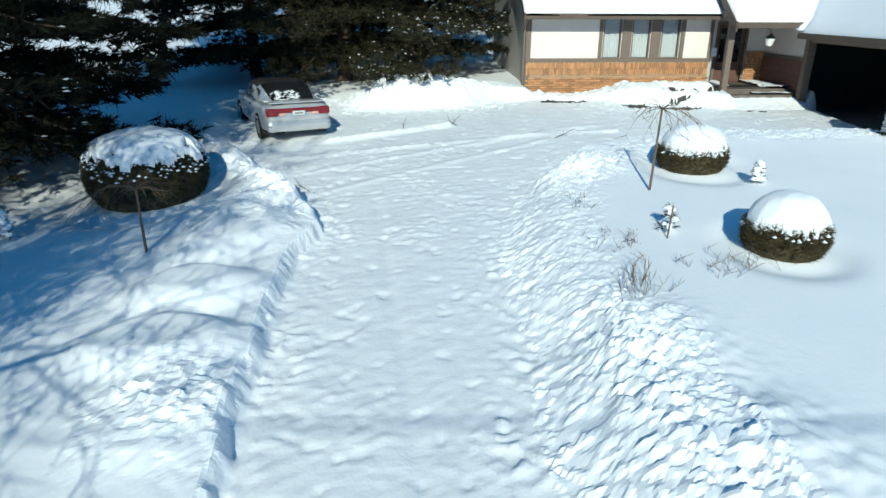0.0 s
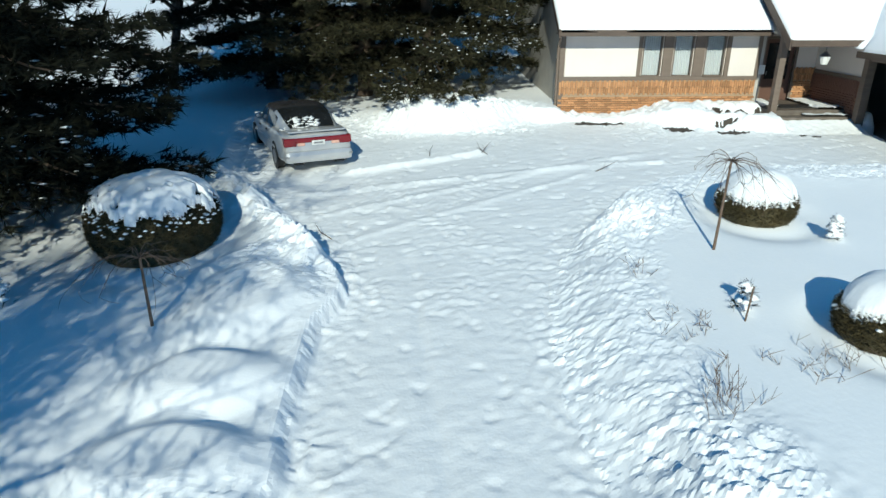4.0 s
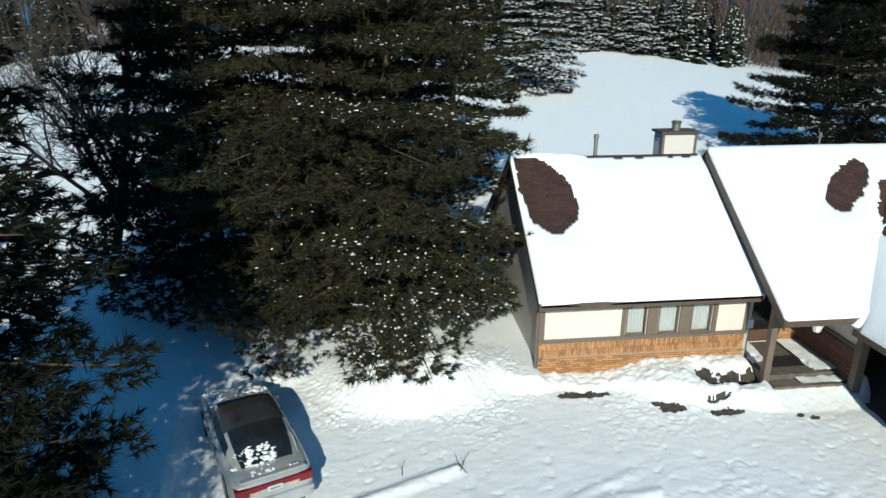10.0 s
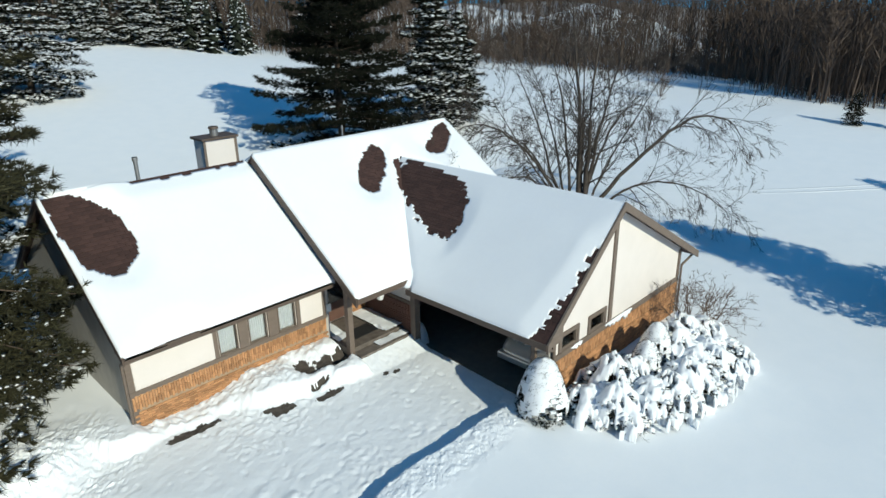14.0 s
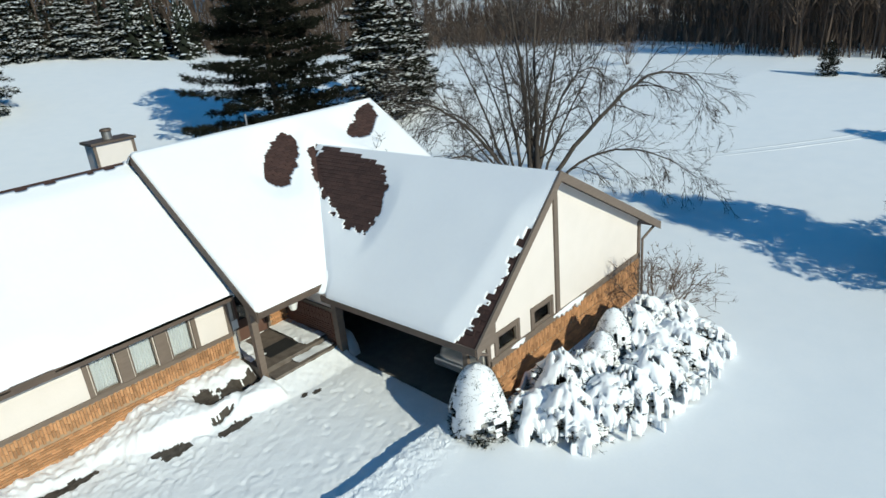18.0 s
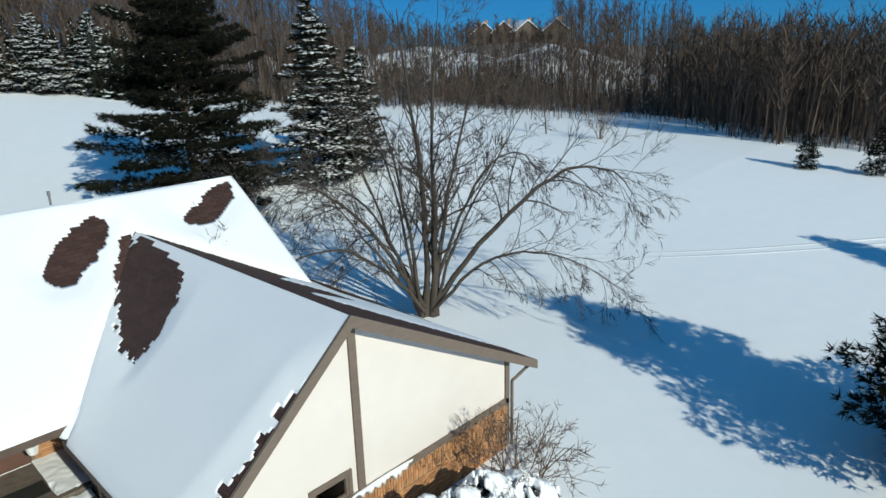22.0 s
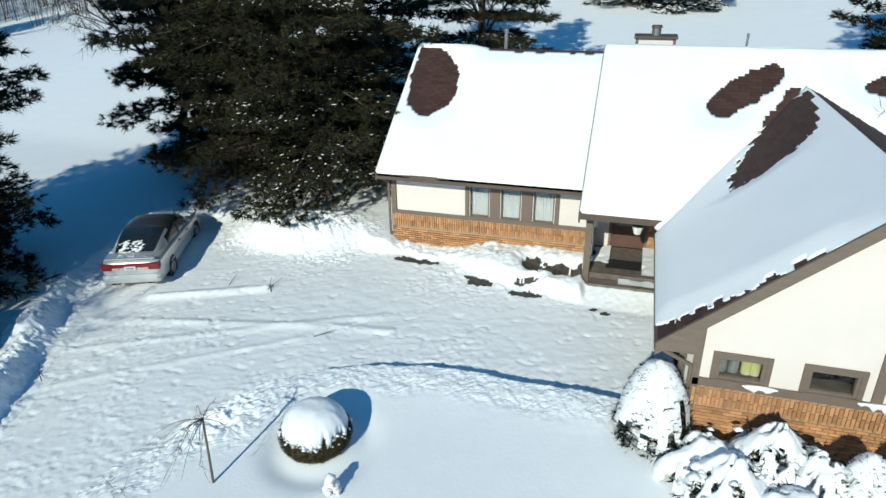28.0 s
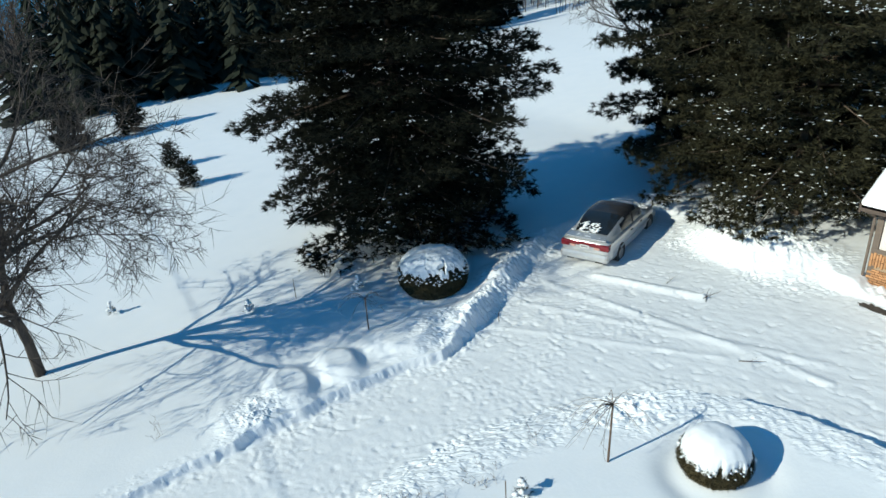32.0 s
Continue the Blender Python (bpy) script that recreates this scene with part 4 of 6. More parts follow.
def brick_rows(width, z_low, z_split, z_top):
    """Places of bricks on a wall: lying courses, then staggered upright ones."""
    out, row, z = [], 0, z_low
    while z + 0.03 < z_split:
        x = 0.1 - (0.1 if row % 2 else 0)
        while x < width:
            if x > 0.05 and x + 0.1 < width + 0.05:
                out.append((x, z, LYING))
            x += 0.207
        z, row = z + 0.070, row + 1
    x = 0.04
    k = 0
    while x < width - 0.03:
        for j in range(2):
            zc = z_split + 0.095 + j * 0.197 + (0.035 if k % 2 else -0.01)
            if zc + 0.095 < z_top + 0.03:
                out.append((x, zc, STANDING))
        x, k = x + 0.072, k + 1
    return out


def lay_bricks(wall, spots, at, limit):
    """The first ones are objects of their own; those past the limit are joined."""
    rest_v, rest_f = [], []
    rng = random.Random(len(spots))
    for n, (x, z, me) in enumerate(spots):
        m = at @ Matrix.Translation((x, -rng.random() * 0.007, z)) @ Matrix.Rotation(rng.uniform(-0.012, 0.012), 4, "Y")
        if n < limit:
            ob = new("brick", me)
            ob.parent = wall
            ob.matrix_basis = m
        else:
            base = len(rest_v)
            rest_v += [m @ v.co for v in me.vertices]
            rest_f += [[base + i for i in p.vertices] for p in me.polygons]
    if rest_v:
        tagged(raw("brickwork", rest_v, rest_f, BRICK, wall), kind="stuff")

# ---- plants ----
class Mesh:
    """Collects corners and faces of one mesh."""

    def __init__(self):
        self.v, self.f = [], []

    def tube(self, pts, radii, sides=5):
        base = len(self.v)
        for k, (p, r) in enumerate(zip(pts, radii)):
            d = (pts[min(k + 1, len(pts) - 1)] - pts[max(k - 1, 0)]).normalized()
            q = d.to_track_quat("Z", "Y")
            for i in range(sides):
                a = 2 * math.pi * i / sides
                self.v.append(p + q @ Vector((math.cos(a) * r, math.sin(a) * r, 0)))
        for k in range(len(pts) - 1):
            for i in range(sides):
                j = (i + 1) % sides
                self.f.append((base + k * sides + i, base + k * sides + j, base + (k + 1) * sides + j, base + (k + 1) * sides + i))

    def tuft(self, p, out, size, blades, rng, droop=0.0):
        """A spray of pointed blades round a twig's end."""
        for _ in range(blades):
            d = Vector((rng.gauss(0, 0.6), rng.gauss(0, 0.6), rng.gauss(0.1 - droop, 0.38))) + out * 0.8
            d.normalize()
            s = d.cross(Vector((rng.gauss(0, 1), rng.gauss(0, 1), rng.gauss(0, 1)))).normalized() * size * (0.045 if rng.random() < 0.65 else 0.10)
            b = len(self.v)
            self.v += [p - s, p + s, p + d * (size * rng.uniform(0.7, 1.25))]
            self.f.append((b, b + 1, b + 2))

    def lump(self, p, rx, ry, rz, rng):
        """A small uneven clump of snow."""
        b, n = len(self.v), 6
        self.v.append(p + Vector((0, 0, rz * rng.uniform(0.8, 1.1))))
        for i in range(n):
            a, k = 2 * math.pi * i / n, rng.uniform(0.6, 1.15)
            self.v.append(p + Vector((math.cos(a) * rx * k, math.sin(a) * ry * k, rz * rng.uniform(-0.1, 0.35))))
        self.v.append(p - Vector((0, 0, rz * 0.4)))
        for i in range(n):
            j = (i + 1) % n
            self.f += [(b, b + 1 + i, b + 1 + j), (b + n + 1, b + 1 + j, b + 1 + i)]

    def out(self, name, material, parent, label="", smooth=False, kind=""):
        ob = raw(name, self.v, self.f, material, parent, label, smooth)
        if kind:
            ob["kind"] = kind
        return ob


def pine(name, at, tall, wide, seed, needles, whorls, first, label, category="pine tree", tuft=0.255, snow=0.06, droop=0.05, blades=16, dense=1.0, power=0.8, up=0.25, skirt=0.75, limbs_each=(5, 6, 6, 7)):
    """A conifer: trunk, whorls of limbs, sprays of needles and clumps of snow."""
    rng = random.Random(seed)
    tree = thing(name, at, label=label, category=category)
    trunk, limbs, crown, caps = Mesh(), Mesh(), Mesh(), Mesh()
    n = 9
    lean = Vector((rng.uniform(-0.03, 0.03), rng.uniform(-0.03, 0.03), 0))
    pts = [Vector((0, 0, tall * k / n)) + lean * (tall * k / n) + Vector((rng.uniform(-0.04, 0.04), rng.uniform(-0.04, 0.04), 0)) for k in range(n + 1)]
    pts[0].z = -0.5
    r0 = tall * 0.019
    trunk.tube(pts, [r0 * (1 - 0.93 * k / n) + 0.01 for k in range(n + 1)], 9)
    for w in range(whorls):
        f = w / (whorls - 1)
        z = first + (tall - first) * f ** 0.92
        reach = wide * (1 - f) ** power * (0.82 + 0.36 * rng.random()) + 0.25
        if f < 0.12:
            reach *= min(1.0, skirt + 2 * f)
        for k in range(rng.choice(limbs_each) if f < 0.85 else 4):
            a = 2 * math.pi * (k + rng.random() * 0.8) / limbs_each[1] + w * 1.3
            ln = reach * (rng.uniform(0.62 if limbs_each[0] < 9 else 0.82, 1.12) if limbs_each[0] < 7 or f > 0.3 else rng.uniform(0.84, 1.04))
            d = Vector((math.cos(a), math.sin(a), 0))
            rise = up * (f - 0.25) + rng.uniform(-0.1, 0.12)
            base = Vector((lean.x * z, lean.y * z, z + rng.uniform(-0.12, 0.12)))
            m = 6
            path = [base + d * (ln * i / m) + Vector((0, 0, ln * (rise * i / m - droop * 2.2 * (i / m) ** 2 + 0.10 * (i / m) ** 4))) for i in range(m + 1)]
            limbs.tube(path, [max(0.008, r0 * 0.22 * (1 - f * 0.6) * (1 - 0.9 * i / m)) for i in range(m + 1)], 4)
            side = Vector((-d.y, d.x, 0))
            laden = rng.choice((0.0, 0.0, 0.15, 0.4, 3.6)) if snow < 0.5 else 1.0
            count = max(5, int(ln * 15.5 * dense))
            for i in range(count):
                s = 0.18 + 0.82 * (i + rng.random()) / count
                i0 = min(int(s * m), m - 1)
                p = path[i0].lerp(path[i0 + 1], s * m - i0)
                spread = ln * 0.32 * math.sin(min(1.0, (1.12 - s) * 1.7) * math.pi / 2) + 0.08
                q = p + side * rng.uniform(-1, 1) * spread + Vector((0, 0, rng.uniform(-0.07, 0.12)))
                o = (d * 0.7 + side * (1 if (q - p).dot(side) > 0 else -1) * 0.6).normalized()
                for _ in range(2):
                    crown.tuft(q + Vector((rng.gauss(0, 0.09), rng.gauss(0, 0.09), rng.gauss(0, 0.06))), o, tuft * rng.uniform(0.75, 1.2), blades, rng, droop)
                if rng.random() < snow * laden * (1.0 if snow > 0.5 else 1.7):
                    g = rng.uniform(0.3, 0.9) * (1.0 if snow > 0.5 else 0.68)
                    caps.lump(q + Vector((0, 0, tuft * (0.42 if snow > 0.5 else 0.26))), tuft * (0.95 if snow > 0.5 else 0.30 + 0.45 * abs(d.x)) * g, tuft * (0.8 if snow > 0.5 else 0.26 + 0.45 * abs(d.y)) * g, tuft * (0.25 if snow > 0.5 else 0.17) * g, rng)
    top = Vector((lean.x * tall, lean.y * tall, tall))
    for i in range(10):
        crown.tuft(top - Vector((0, 0, 0.12 * i)), Vector((0, 0, 1)), tuft, blades, rng)
    trunk.out("trunk", BARK, tree, smooth=True)
    limbs.out("branchwork", BARK, tree, kind="stuff")
    crown.out("crown", needles, tree, "dark green needles", kind="stuff")
    if caps.v:
        caps.out("snow_dusting", SNOW, tree, "small clumps of snow", smooth=True, kind="stuff")
    return tree


def grow(mesh, p, d, length, r, level, rng, bend, gravity, spread, twigs, ratio, split=None):
    """A branch with its own branches."""
    n = 5 if level > 1 else (4 if level else 2)
    pts, radii = [p.copy()], [r]
    dirs = [d.copy()]
    for i in range(n):
        d = (d + Vector((rng.gauss(0, bend), rng.gauss(0, bend), rng.gauss(0, bend) + gravity))).normalized()
        p = p + d * (length / n)
        pts.append(p.copy())
        dirs.append(d.copy())
        radii.append(max(0.004, r * (1 - 0.62 * (i + 1) / n)))
    if level == 0:  # the finest twigs are slivers
        side = d.cross(Vector((rng.gauss(0, 1), rng.gauss(0, 1), rng.gauss(0, 1)))).normalized() * max(0.0095, r)
        b = len(mesh.v)
        mesh.v += [pts[0] - side, pts[0] + side, pts[1] + side * 0.6, pts[1] - side * 0.6, pts[2]]
        mesh.f += [(b, b + 1, b + 2, b + 3), (b + 3, b + 2, b + 4)]
        return
    mesh.tube(pts, radii, 6 if r > 0.06 else (4 if r > 0.02 else 3))
    for k in range(twigs[level]):
        s = rng.uniform(0.28, 1.0)
        i = min(int(s * n), n - 1)
        q = pts[i].lerp(pts[i + 1], s * n - i)
        axis = dirs[i].cross(Vector((rng.gauss(0, 1), rng.gauss(0, 1), rng.gauss(0, 1)))).normalized()
        nd = (Matrix.Rotation(rng.uniform(0.6, 1.2) * spread, 3, axis) @ dirs[i]).normalized()
        if split is not None:
            mesh = Mesh()
            split.append(mesh)
        grow(mesh, q, nd, length * ratio * rng.uniform(0.7, 1.15) * (1.15 - 0.4 * s), radii[i] * 0.55, level - 1, rng, bend, gravity * 0.9, spread, twigs, ratio)


def bare_tree(name, at, stems, length, r, seed, label, levels=4, gravity=0.02, spread=0.75, twigs=(0, 4, 5, 5, 5), material=GREYBARK, category="tree", lean=0.35, ratio=0.55, bend=0.09):
    rng = random.Random(seed)
    tree = thing(name, at, label=label, category=category)
    wood = Mesh()
    for k in range(stems):
        a = 2 * math.pi * k / max(stems, 1) + rng.uniform(-0.3, 0.3)
        tilt = lean * rng.uniform(0.3, 1.2) if stems > 1 else 0.05
        d = Vector((math.cos(a) * math.sin(tilt), math.sin(a) * math.sin(tilt), math.cos(tilt)))
        m, split = Mesh(), [] if r > 0.1 else None
        grow(m, Vector((math.cos(a) * r * 1.2, math.sin(a) * r * 1.2, -0.3)) if stems > 1 else Vector((0, 0, -0.3)), d, length * rng.uniform(0.8, 1.1), r * rng.uniform(0.75, 1.1), levels, rng, bend, gravity, spread, twigs, ratio, split)
        stem = m.out("stem" if stems > 1 else "trunk", material, tree)
        for b in split or ():
            b.out("branch", material, stem)
    return tree


def flowing(points, n):
    """A smooth line through a few points."""
    p = [points[0] * 2 - points[1]] + points + [points[-1] * 2 - points[-2]]
    out = []
    for k in range(1, len(p) - 2):
        for i in range(n):
            t = i / n
            out.append(0.5 * ((2 * p[k]) + (p[k + 1] - p[k - 1]) * t + (2 * p[k - 1] - 5 * p[k] + 4 * p[k + 1] - p[k + 2]) * t * t + (3 * p[k] - p[k - 1] - 3 * p[k + 1] + p[k + 2]) * t ** 3))
    return out + [points[-1]]


def spreading_tree(at, seed, label):
    """Several upright trunks from one stool, and long side limbs that rise, arch over and hang."""
    rng = random.Random(seed)
    tree = thing("bare_tree", at, label=label, category="tree")
    across, away = Vector((0.78, -0.62, 0)), Vector((0.62, 0.78, 0))

    def limb(name, path, r, branches, start, hang):
        m, n = Mesh(), len(path) - 1
        radii = [max(0.008, r * (1 - 0.9 * (i / n) ** 0.8)) for i in range(n + 1)]
        m.tube([q + Vector((rng.gauss(0, 0.03), rng.gauss(0, 0.03), rng.gauss(0, 0.02))) for q in path], radii, 7)
        owner = m.out(name, GREYBARK, tree, smooth=True)
        for k in range(branches):
            s = start + (1 - start) * (k + rng.random()) / branches
            i = min(int(s * n), n - 1)
            q, d = path[i].lerp(path[i + 1], s * n - i), (path[i + 1] - path[i]).normalized()
            axis = d.cross(Vector((rng.gauss(0, 1), rng.gauss(0, 1), rng.gauss(0, 1)))).normalized()
            out = Matrix.Rotation(rng.uniform(0.45, 0.95), 3, axis) @ d
            ln, pull = rng.uniform(1.5, 3.2) * (1.15 - 0.5 * s), 0.012
            if hang and rng.random() < 0.72:
                out, ln, pull = (out + Vector((0, 0, -0.35))).normalized(), rng.uniform(1.1, 2.3), -0.14
            elif hang:
                out, ln = (out + Vector((0, 0, 0.9))).normalized(), rng.uniform(1.4, 2.6)
            b = Mesh()
            grow(b, q, out, ln, max(0.012, radii[i] * 0.42), 2, rng, 0.10, pull, 0.75, (0, 8, 7), 0.52)
            b.out("branch", GREYBARK, owner)

    for u, v, h, r in ((-0.5, 0.3, 10.8, 0.17), (0.6, -0.3, 10.4, 0.16), (2.0, 0.5, 9.4, 0.125), (-1.8, -0.5, 9.0, 0.105), (-3.2, 0.4, 8.2, 0.09), (-4.3, -0.8, 6.8, 0.07), (0.8, 2.0, 9.3, 0.10), (3.0, -0.8, 7.8, 0.08), (-2.0, 2.2, 8.3, 0.085)):
        lean = across * u + away * v
        limb("stem", [lean * (0.06 + s ** 1.3) + across * (0.14 * math.sin(5 * s + u)) + Vector((0, 0, -0.3 + h * s)) for s in (k / 10 for k in range(11))], r, 13, 0.22, False)
    for r, pts in ((0.12, ((0.2, 0, 0.4), (1.8, -0.2, 2.6), (3.9, -0.4, 4.6), (5.2, -0.4, 5.2), (6.5, -0.5, 5.0), (7.4, -0.6, 4.1))), (0.08, ((0.2, -0.2, 0.3), (1.5, -0.6, 1.8), (3.2, -1.0, 2.5), (5.0, -1.2, 2.1), (6.8, -1.4, 0.9))),
                   (0.08, ((0.1, 0.3, 0.4), (1.4, 1.5, 3.2), (2.8, 2.6, 4.9), (4.2, 3.4, 5.2), (5.4, 4.0, 4.2))), (0.095, ((-0.2, 0, 0.4), (-1.6, 0.2, 2.8), (-3.2, 0.3, 4.5), (-4.8, 0.3, 5.1), (-6.3, 0.2, 4.3))),
                   (0.075, ((-0.2, -0.2, 0.3), (-1.4, -0.8, 2.0), (-3.0, -1.4, 3.1), (-4.6, -1.8, 2.9), (-5.8, -2.0, 1.9))), (0.07, ((-0.1, 0.3, 0.3), (-1.5, 1.6, 3.0), (-2.8, 2.8, 4.2), (-4.2, 3.6, 4.1)))):
        limb("arching_limb", flowing([across * a + away * b + Vector((0, 0, c)) for a, b, c in pts], 4), r, 21, 0.25, True)
    return tree


def shell(X, Y, top, low, live, name, material, parent, label):
    """A layer between two height fields, where it is live, with its rims closed."""
    verts = np.concatenate([np.stack([X, Y, top], -1).reshape(-1, 3), np.stack([X, Y, low], -1).reshape(-1, 3)])
    i, N = np.arange(X.size).reshape(X.shape), X.size
    cell = live[:-1, :-1] & live[1:, :-1] & live[:-1, 1:] & live[1:, 1:]
    A, B, C, D = i[:-1, :-1], i[:-1, 1:], i[1:, 1:], i[1:, :-1]
    fs, pad = [np.stack([A, B, C, D], -1)[cell]], np.pad(cell, 1)
    for dy, dx, p, w in ((0, -1, D, A), (0, 1, B, C), (-1, 0, A, B), (1, 0, C, D)):
        rim = cell & ~pad[1 + dy:pad.shape[0] - 1 + dy, 1 + dx:pad.shape[1] - 1 + dx]
        fs.append(np.stack([w, p, p + N, w + N], -1)[rim])
    fs = np.concatenate(fs)
    used = np.unique(fs)
    remap = np.full(2 * N, -1)
    remap[used] = np.arange(len(used))
    return raw(name, verts[used], remap[fs], material, parent, label, smooth=True)


def clipped_bush(at, r, tall, seed, label, cap=0.30, bare=0.0, leaves=1500, group=""):
    """A rounded clipped bush: a leafy dark belly under a dome of snow."""
    rng = random.Random(seed)
    bush = thing("clipped_bush", at, label=label, category="bush", group=group)
    core, leaf = Mesh(), Mesh()
    n, rows = 28, 8

    def prof(t):  # radius and height along the side, from the ground to the top
        return r * (0.72 + 0.28 * math.sin(min(t / 0.45, 1) * math.pi / 2)) * math.sqrt(max(0.0, 1 - max(0, (t - 0.55) / 0.45) ** 2.2)), tall * t

    for j in range(rows + 1):
        rr, z = prof(j / rows)
        for i in range(n):
            a = 2 * math.pi * i / n
            core.v.append(Vector((math.cos(a) * rr * 0.93, math.sin(a) * rr * 0.93, z * 0.95 - 0.12)))
    for j in range(rows):
        for i in range(n):
            k = (i + 1) % n
            core.f.append((j * n + i, j * n + k, (j + 1) * n + k, (j + 1) * n + i))
    for _ in range(leaves):
        t, a = rng.random() ** 0.8 * (0.86 if bare == 0 else 1.0), rng.random() * 2 * math.pi
        rr, z = prof(t)
        o = Vector((math.cos(a), math.sin(a), 0.4))
        leaf.tuft(Vector((math.cos(a) * rr * 0.95, math.sin(a) * rr * 0.95, z - 0.08)), o.normalized(), 0.085, 3, rng)
    core.out("core", LEAF, bush)
    leaf.out("foliage", LEAF, bush, "dark evergreen leaves", kind="stuff")
    X, Y = np.meshgrid(np.arange(-r * 1.1, r * 1.1, 0.035), np.arange(-r * 1.1, r * 1.1, 0.035))
    ang = np.arctan2(Y, X)
    q = np.hypot(X, Y) / r * (1 + 0.10 * (fbm(np.cos(ang) * 3 + 9, np.sin(ang) * 3 + 9, 0.6, seed, 3) - 0.5))
    rough = fbm(X + 7, Y + 7, 0.22, seed + 3, 3) - 0.5
    low = 0.55 if bare else 0.36
    base = tall * (low + (1 - low) * np.sqrt(np.clip(1 - q ** 2.4, 0, 1))) - 0.04
    speck = fbm(X + 3, Y + 1, 0.10, seed + 6, 2) - 0.5
    live = (q < (0.97 if bare else 0.95) - 0.05 * (rough > 0.1)) & (rough < 0.5 - bare * (0.35 + 0.3 * q)) & (speck + 0.6 * rough < 0.62 - (0.72 if bare else 0.50) * smooth(0.70, 1.0, q))
    top = base + cap * np.sqrt(np.clip(1 - q ** 3, 0, 1)) * (1 - 0.5 * bare) + rough * (0.05 + 0.12 * bare)
    specks = Mesh()
    for _ in range(int((420 if bare else 150) * r)):
        t, a = 0.5 + 0.42 * rng.random() ** 0.6, rng.random() * 2 * math.pi
        rr, z = prof(t)
        g = rng.uniform(0.012, 0.042)
        specks.lump(Vector((math.cos(a) * rr, math.sin(a) * rr, z - 0.05)), g * 1.3, g * 1.3, g * 0.9, rng)
    specks.out("snow_speck", SNOW, bush, "specks of snow caught in the leaves", smooth=True, kind="stuff")
    shell(X, Y, top, base - 0.05, live, "snow_cap", SNOW, bush, "rounded cap of snow")
    return bush


def snow_shrub(at, r, tall, seed, label, kind="juniper", cover=0.75, pointed=0.0):
    """A shrub weighed down by snow: arching sprays with heavy lumps on them."""
    rng = random.Random(seed)
    sh = thing("shrub", at, label=label, category="shrub", group="snowy shrubs beside the garage")
    stems, leaf, snow = Mesh(), Mesh(), Mesh()
    for k in range(int(46 * r)):
        a = rng.random() * 2 * math.pi
        reach = r * rng.uniform(0.35, 1.0)
        h = tall * (1 - (reach / r) ** 2 * 0.75) * rng.uniform(0.75, 1.05)
        d = Vector((math.cos(a), math.sin(a), 0))
        pts = [d * (reach * s) * (0.25 if pointed and s < 0.6 else 1) + Vector((0, 0, h * math.sin(min(1, s * 1.25) * math.pi / 2) - 0.15 * reach * s * s)) for s in (0, 0.35, 0.7, 1.0)]
        stems.tube(pts, [0.022, 0.016, 0.01, 0.005], 4)
        for s in range(8):
            t = 0.25 + 0.75 * rng.random()
            i = min(int(t * 3), 2)
            p = pts[i].lerp(pts[i + 1], t * 3 - i) + Vector((rng.gauss(0, 0.09), rng.gauss(0, 0.09), rng.gauss(0, 0.05)))
            leaf.tuft(p, (d + Vector((0, 0, 0.2))).normalized(), 0.15, 6, rng)
            if rng.random() < cover * 0.35:
                g = rng.uniform(0.4, 0.9)
                snow.lump(p + Vector((0, 0, 0.07)), 0.17 * g, 0.14 * g, 0.11 * g, rng)
    stems.out("stem_cluster", BARK, sh)
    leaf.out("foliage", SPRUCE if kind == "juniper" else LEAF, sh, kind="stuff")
    snow.out("snow_clump", SNOW, sh, "heavy lumps of snow", smooth=True, kind="stuff")
    X, Y = np.meshgrid(np.arange(-r * 1.15, r * 1.15, 0.032), np.arange(-r * 1.15, r * 1.15, 0.032))
    ang, hyp = np.arctan2(Y, X), np.hypot(X, Y)
    finger = fbm(X + seed, Y + 3, 0.55, seed, 3, 0.6)
    q = hyp / r * (1 + 0.75 * (finger - 0.5))
    streak = 0.68 * fbm(X, Y + 9, 0.20, seed + 2, 3, 0.65) + 0.32 * fbm(np.cos(ang) * 3 + 40 + 0.6 * hyp, np.sin(ang) * 3 + 0.5 * hyp, 0.8, seed + 7, 3, 0.6)
    live = (q < 0.98) & (streak + 0.16 * (fbm(X, Y, 0.11, seed + 11, 2) - 0.5) < 0.575 - 0.08 * smooth(0.3, 1.0, q))
    swell = 0.20 * np.sqrt(np.clip(1 - (streak / 0.64) ** 4, 0, 1)) + 0.42 * (fbm(X + 5, Y + 5, 0.6, seed + 4, 3) - 0.5) + 0.10 * (fbm(X, Y, 0.12, seed + 13, 2) - 0.5)
    top = tall * (0.97 - 0.86 * np.clip(q, 0, 1) ** 1.5) + swell * (1 - 0.4 * q)
    shell(X, Y, top, top - 0.13 - 0.10 * q, live, "snow_mantle", SNOW, sh, "drooping lobes of snow")
    return sh


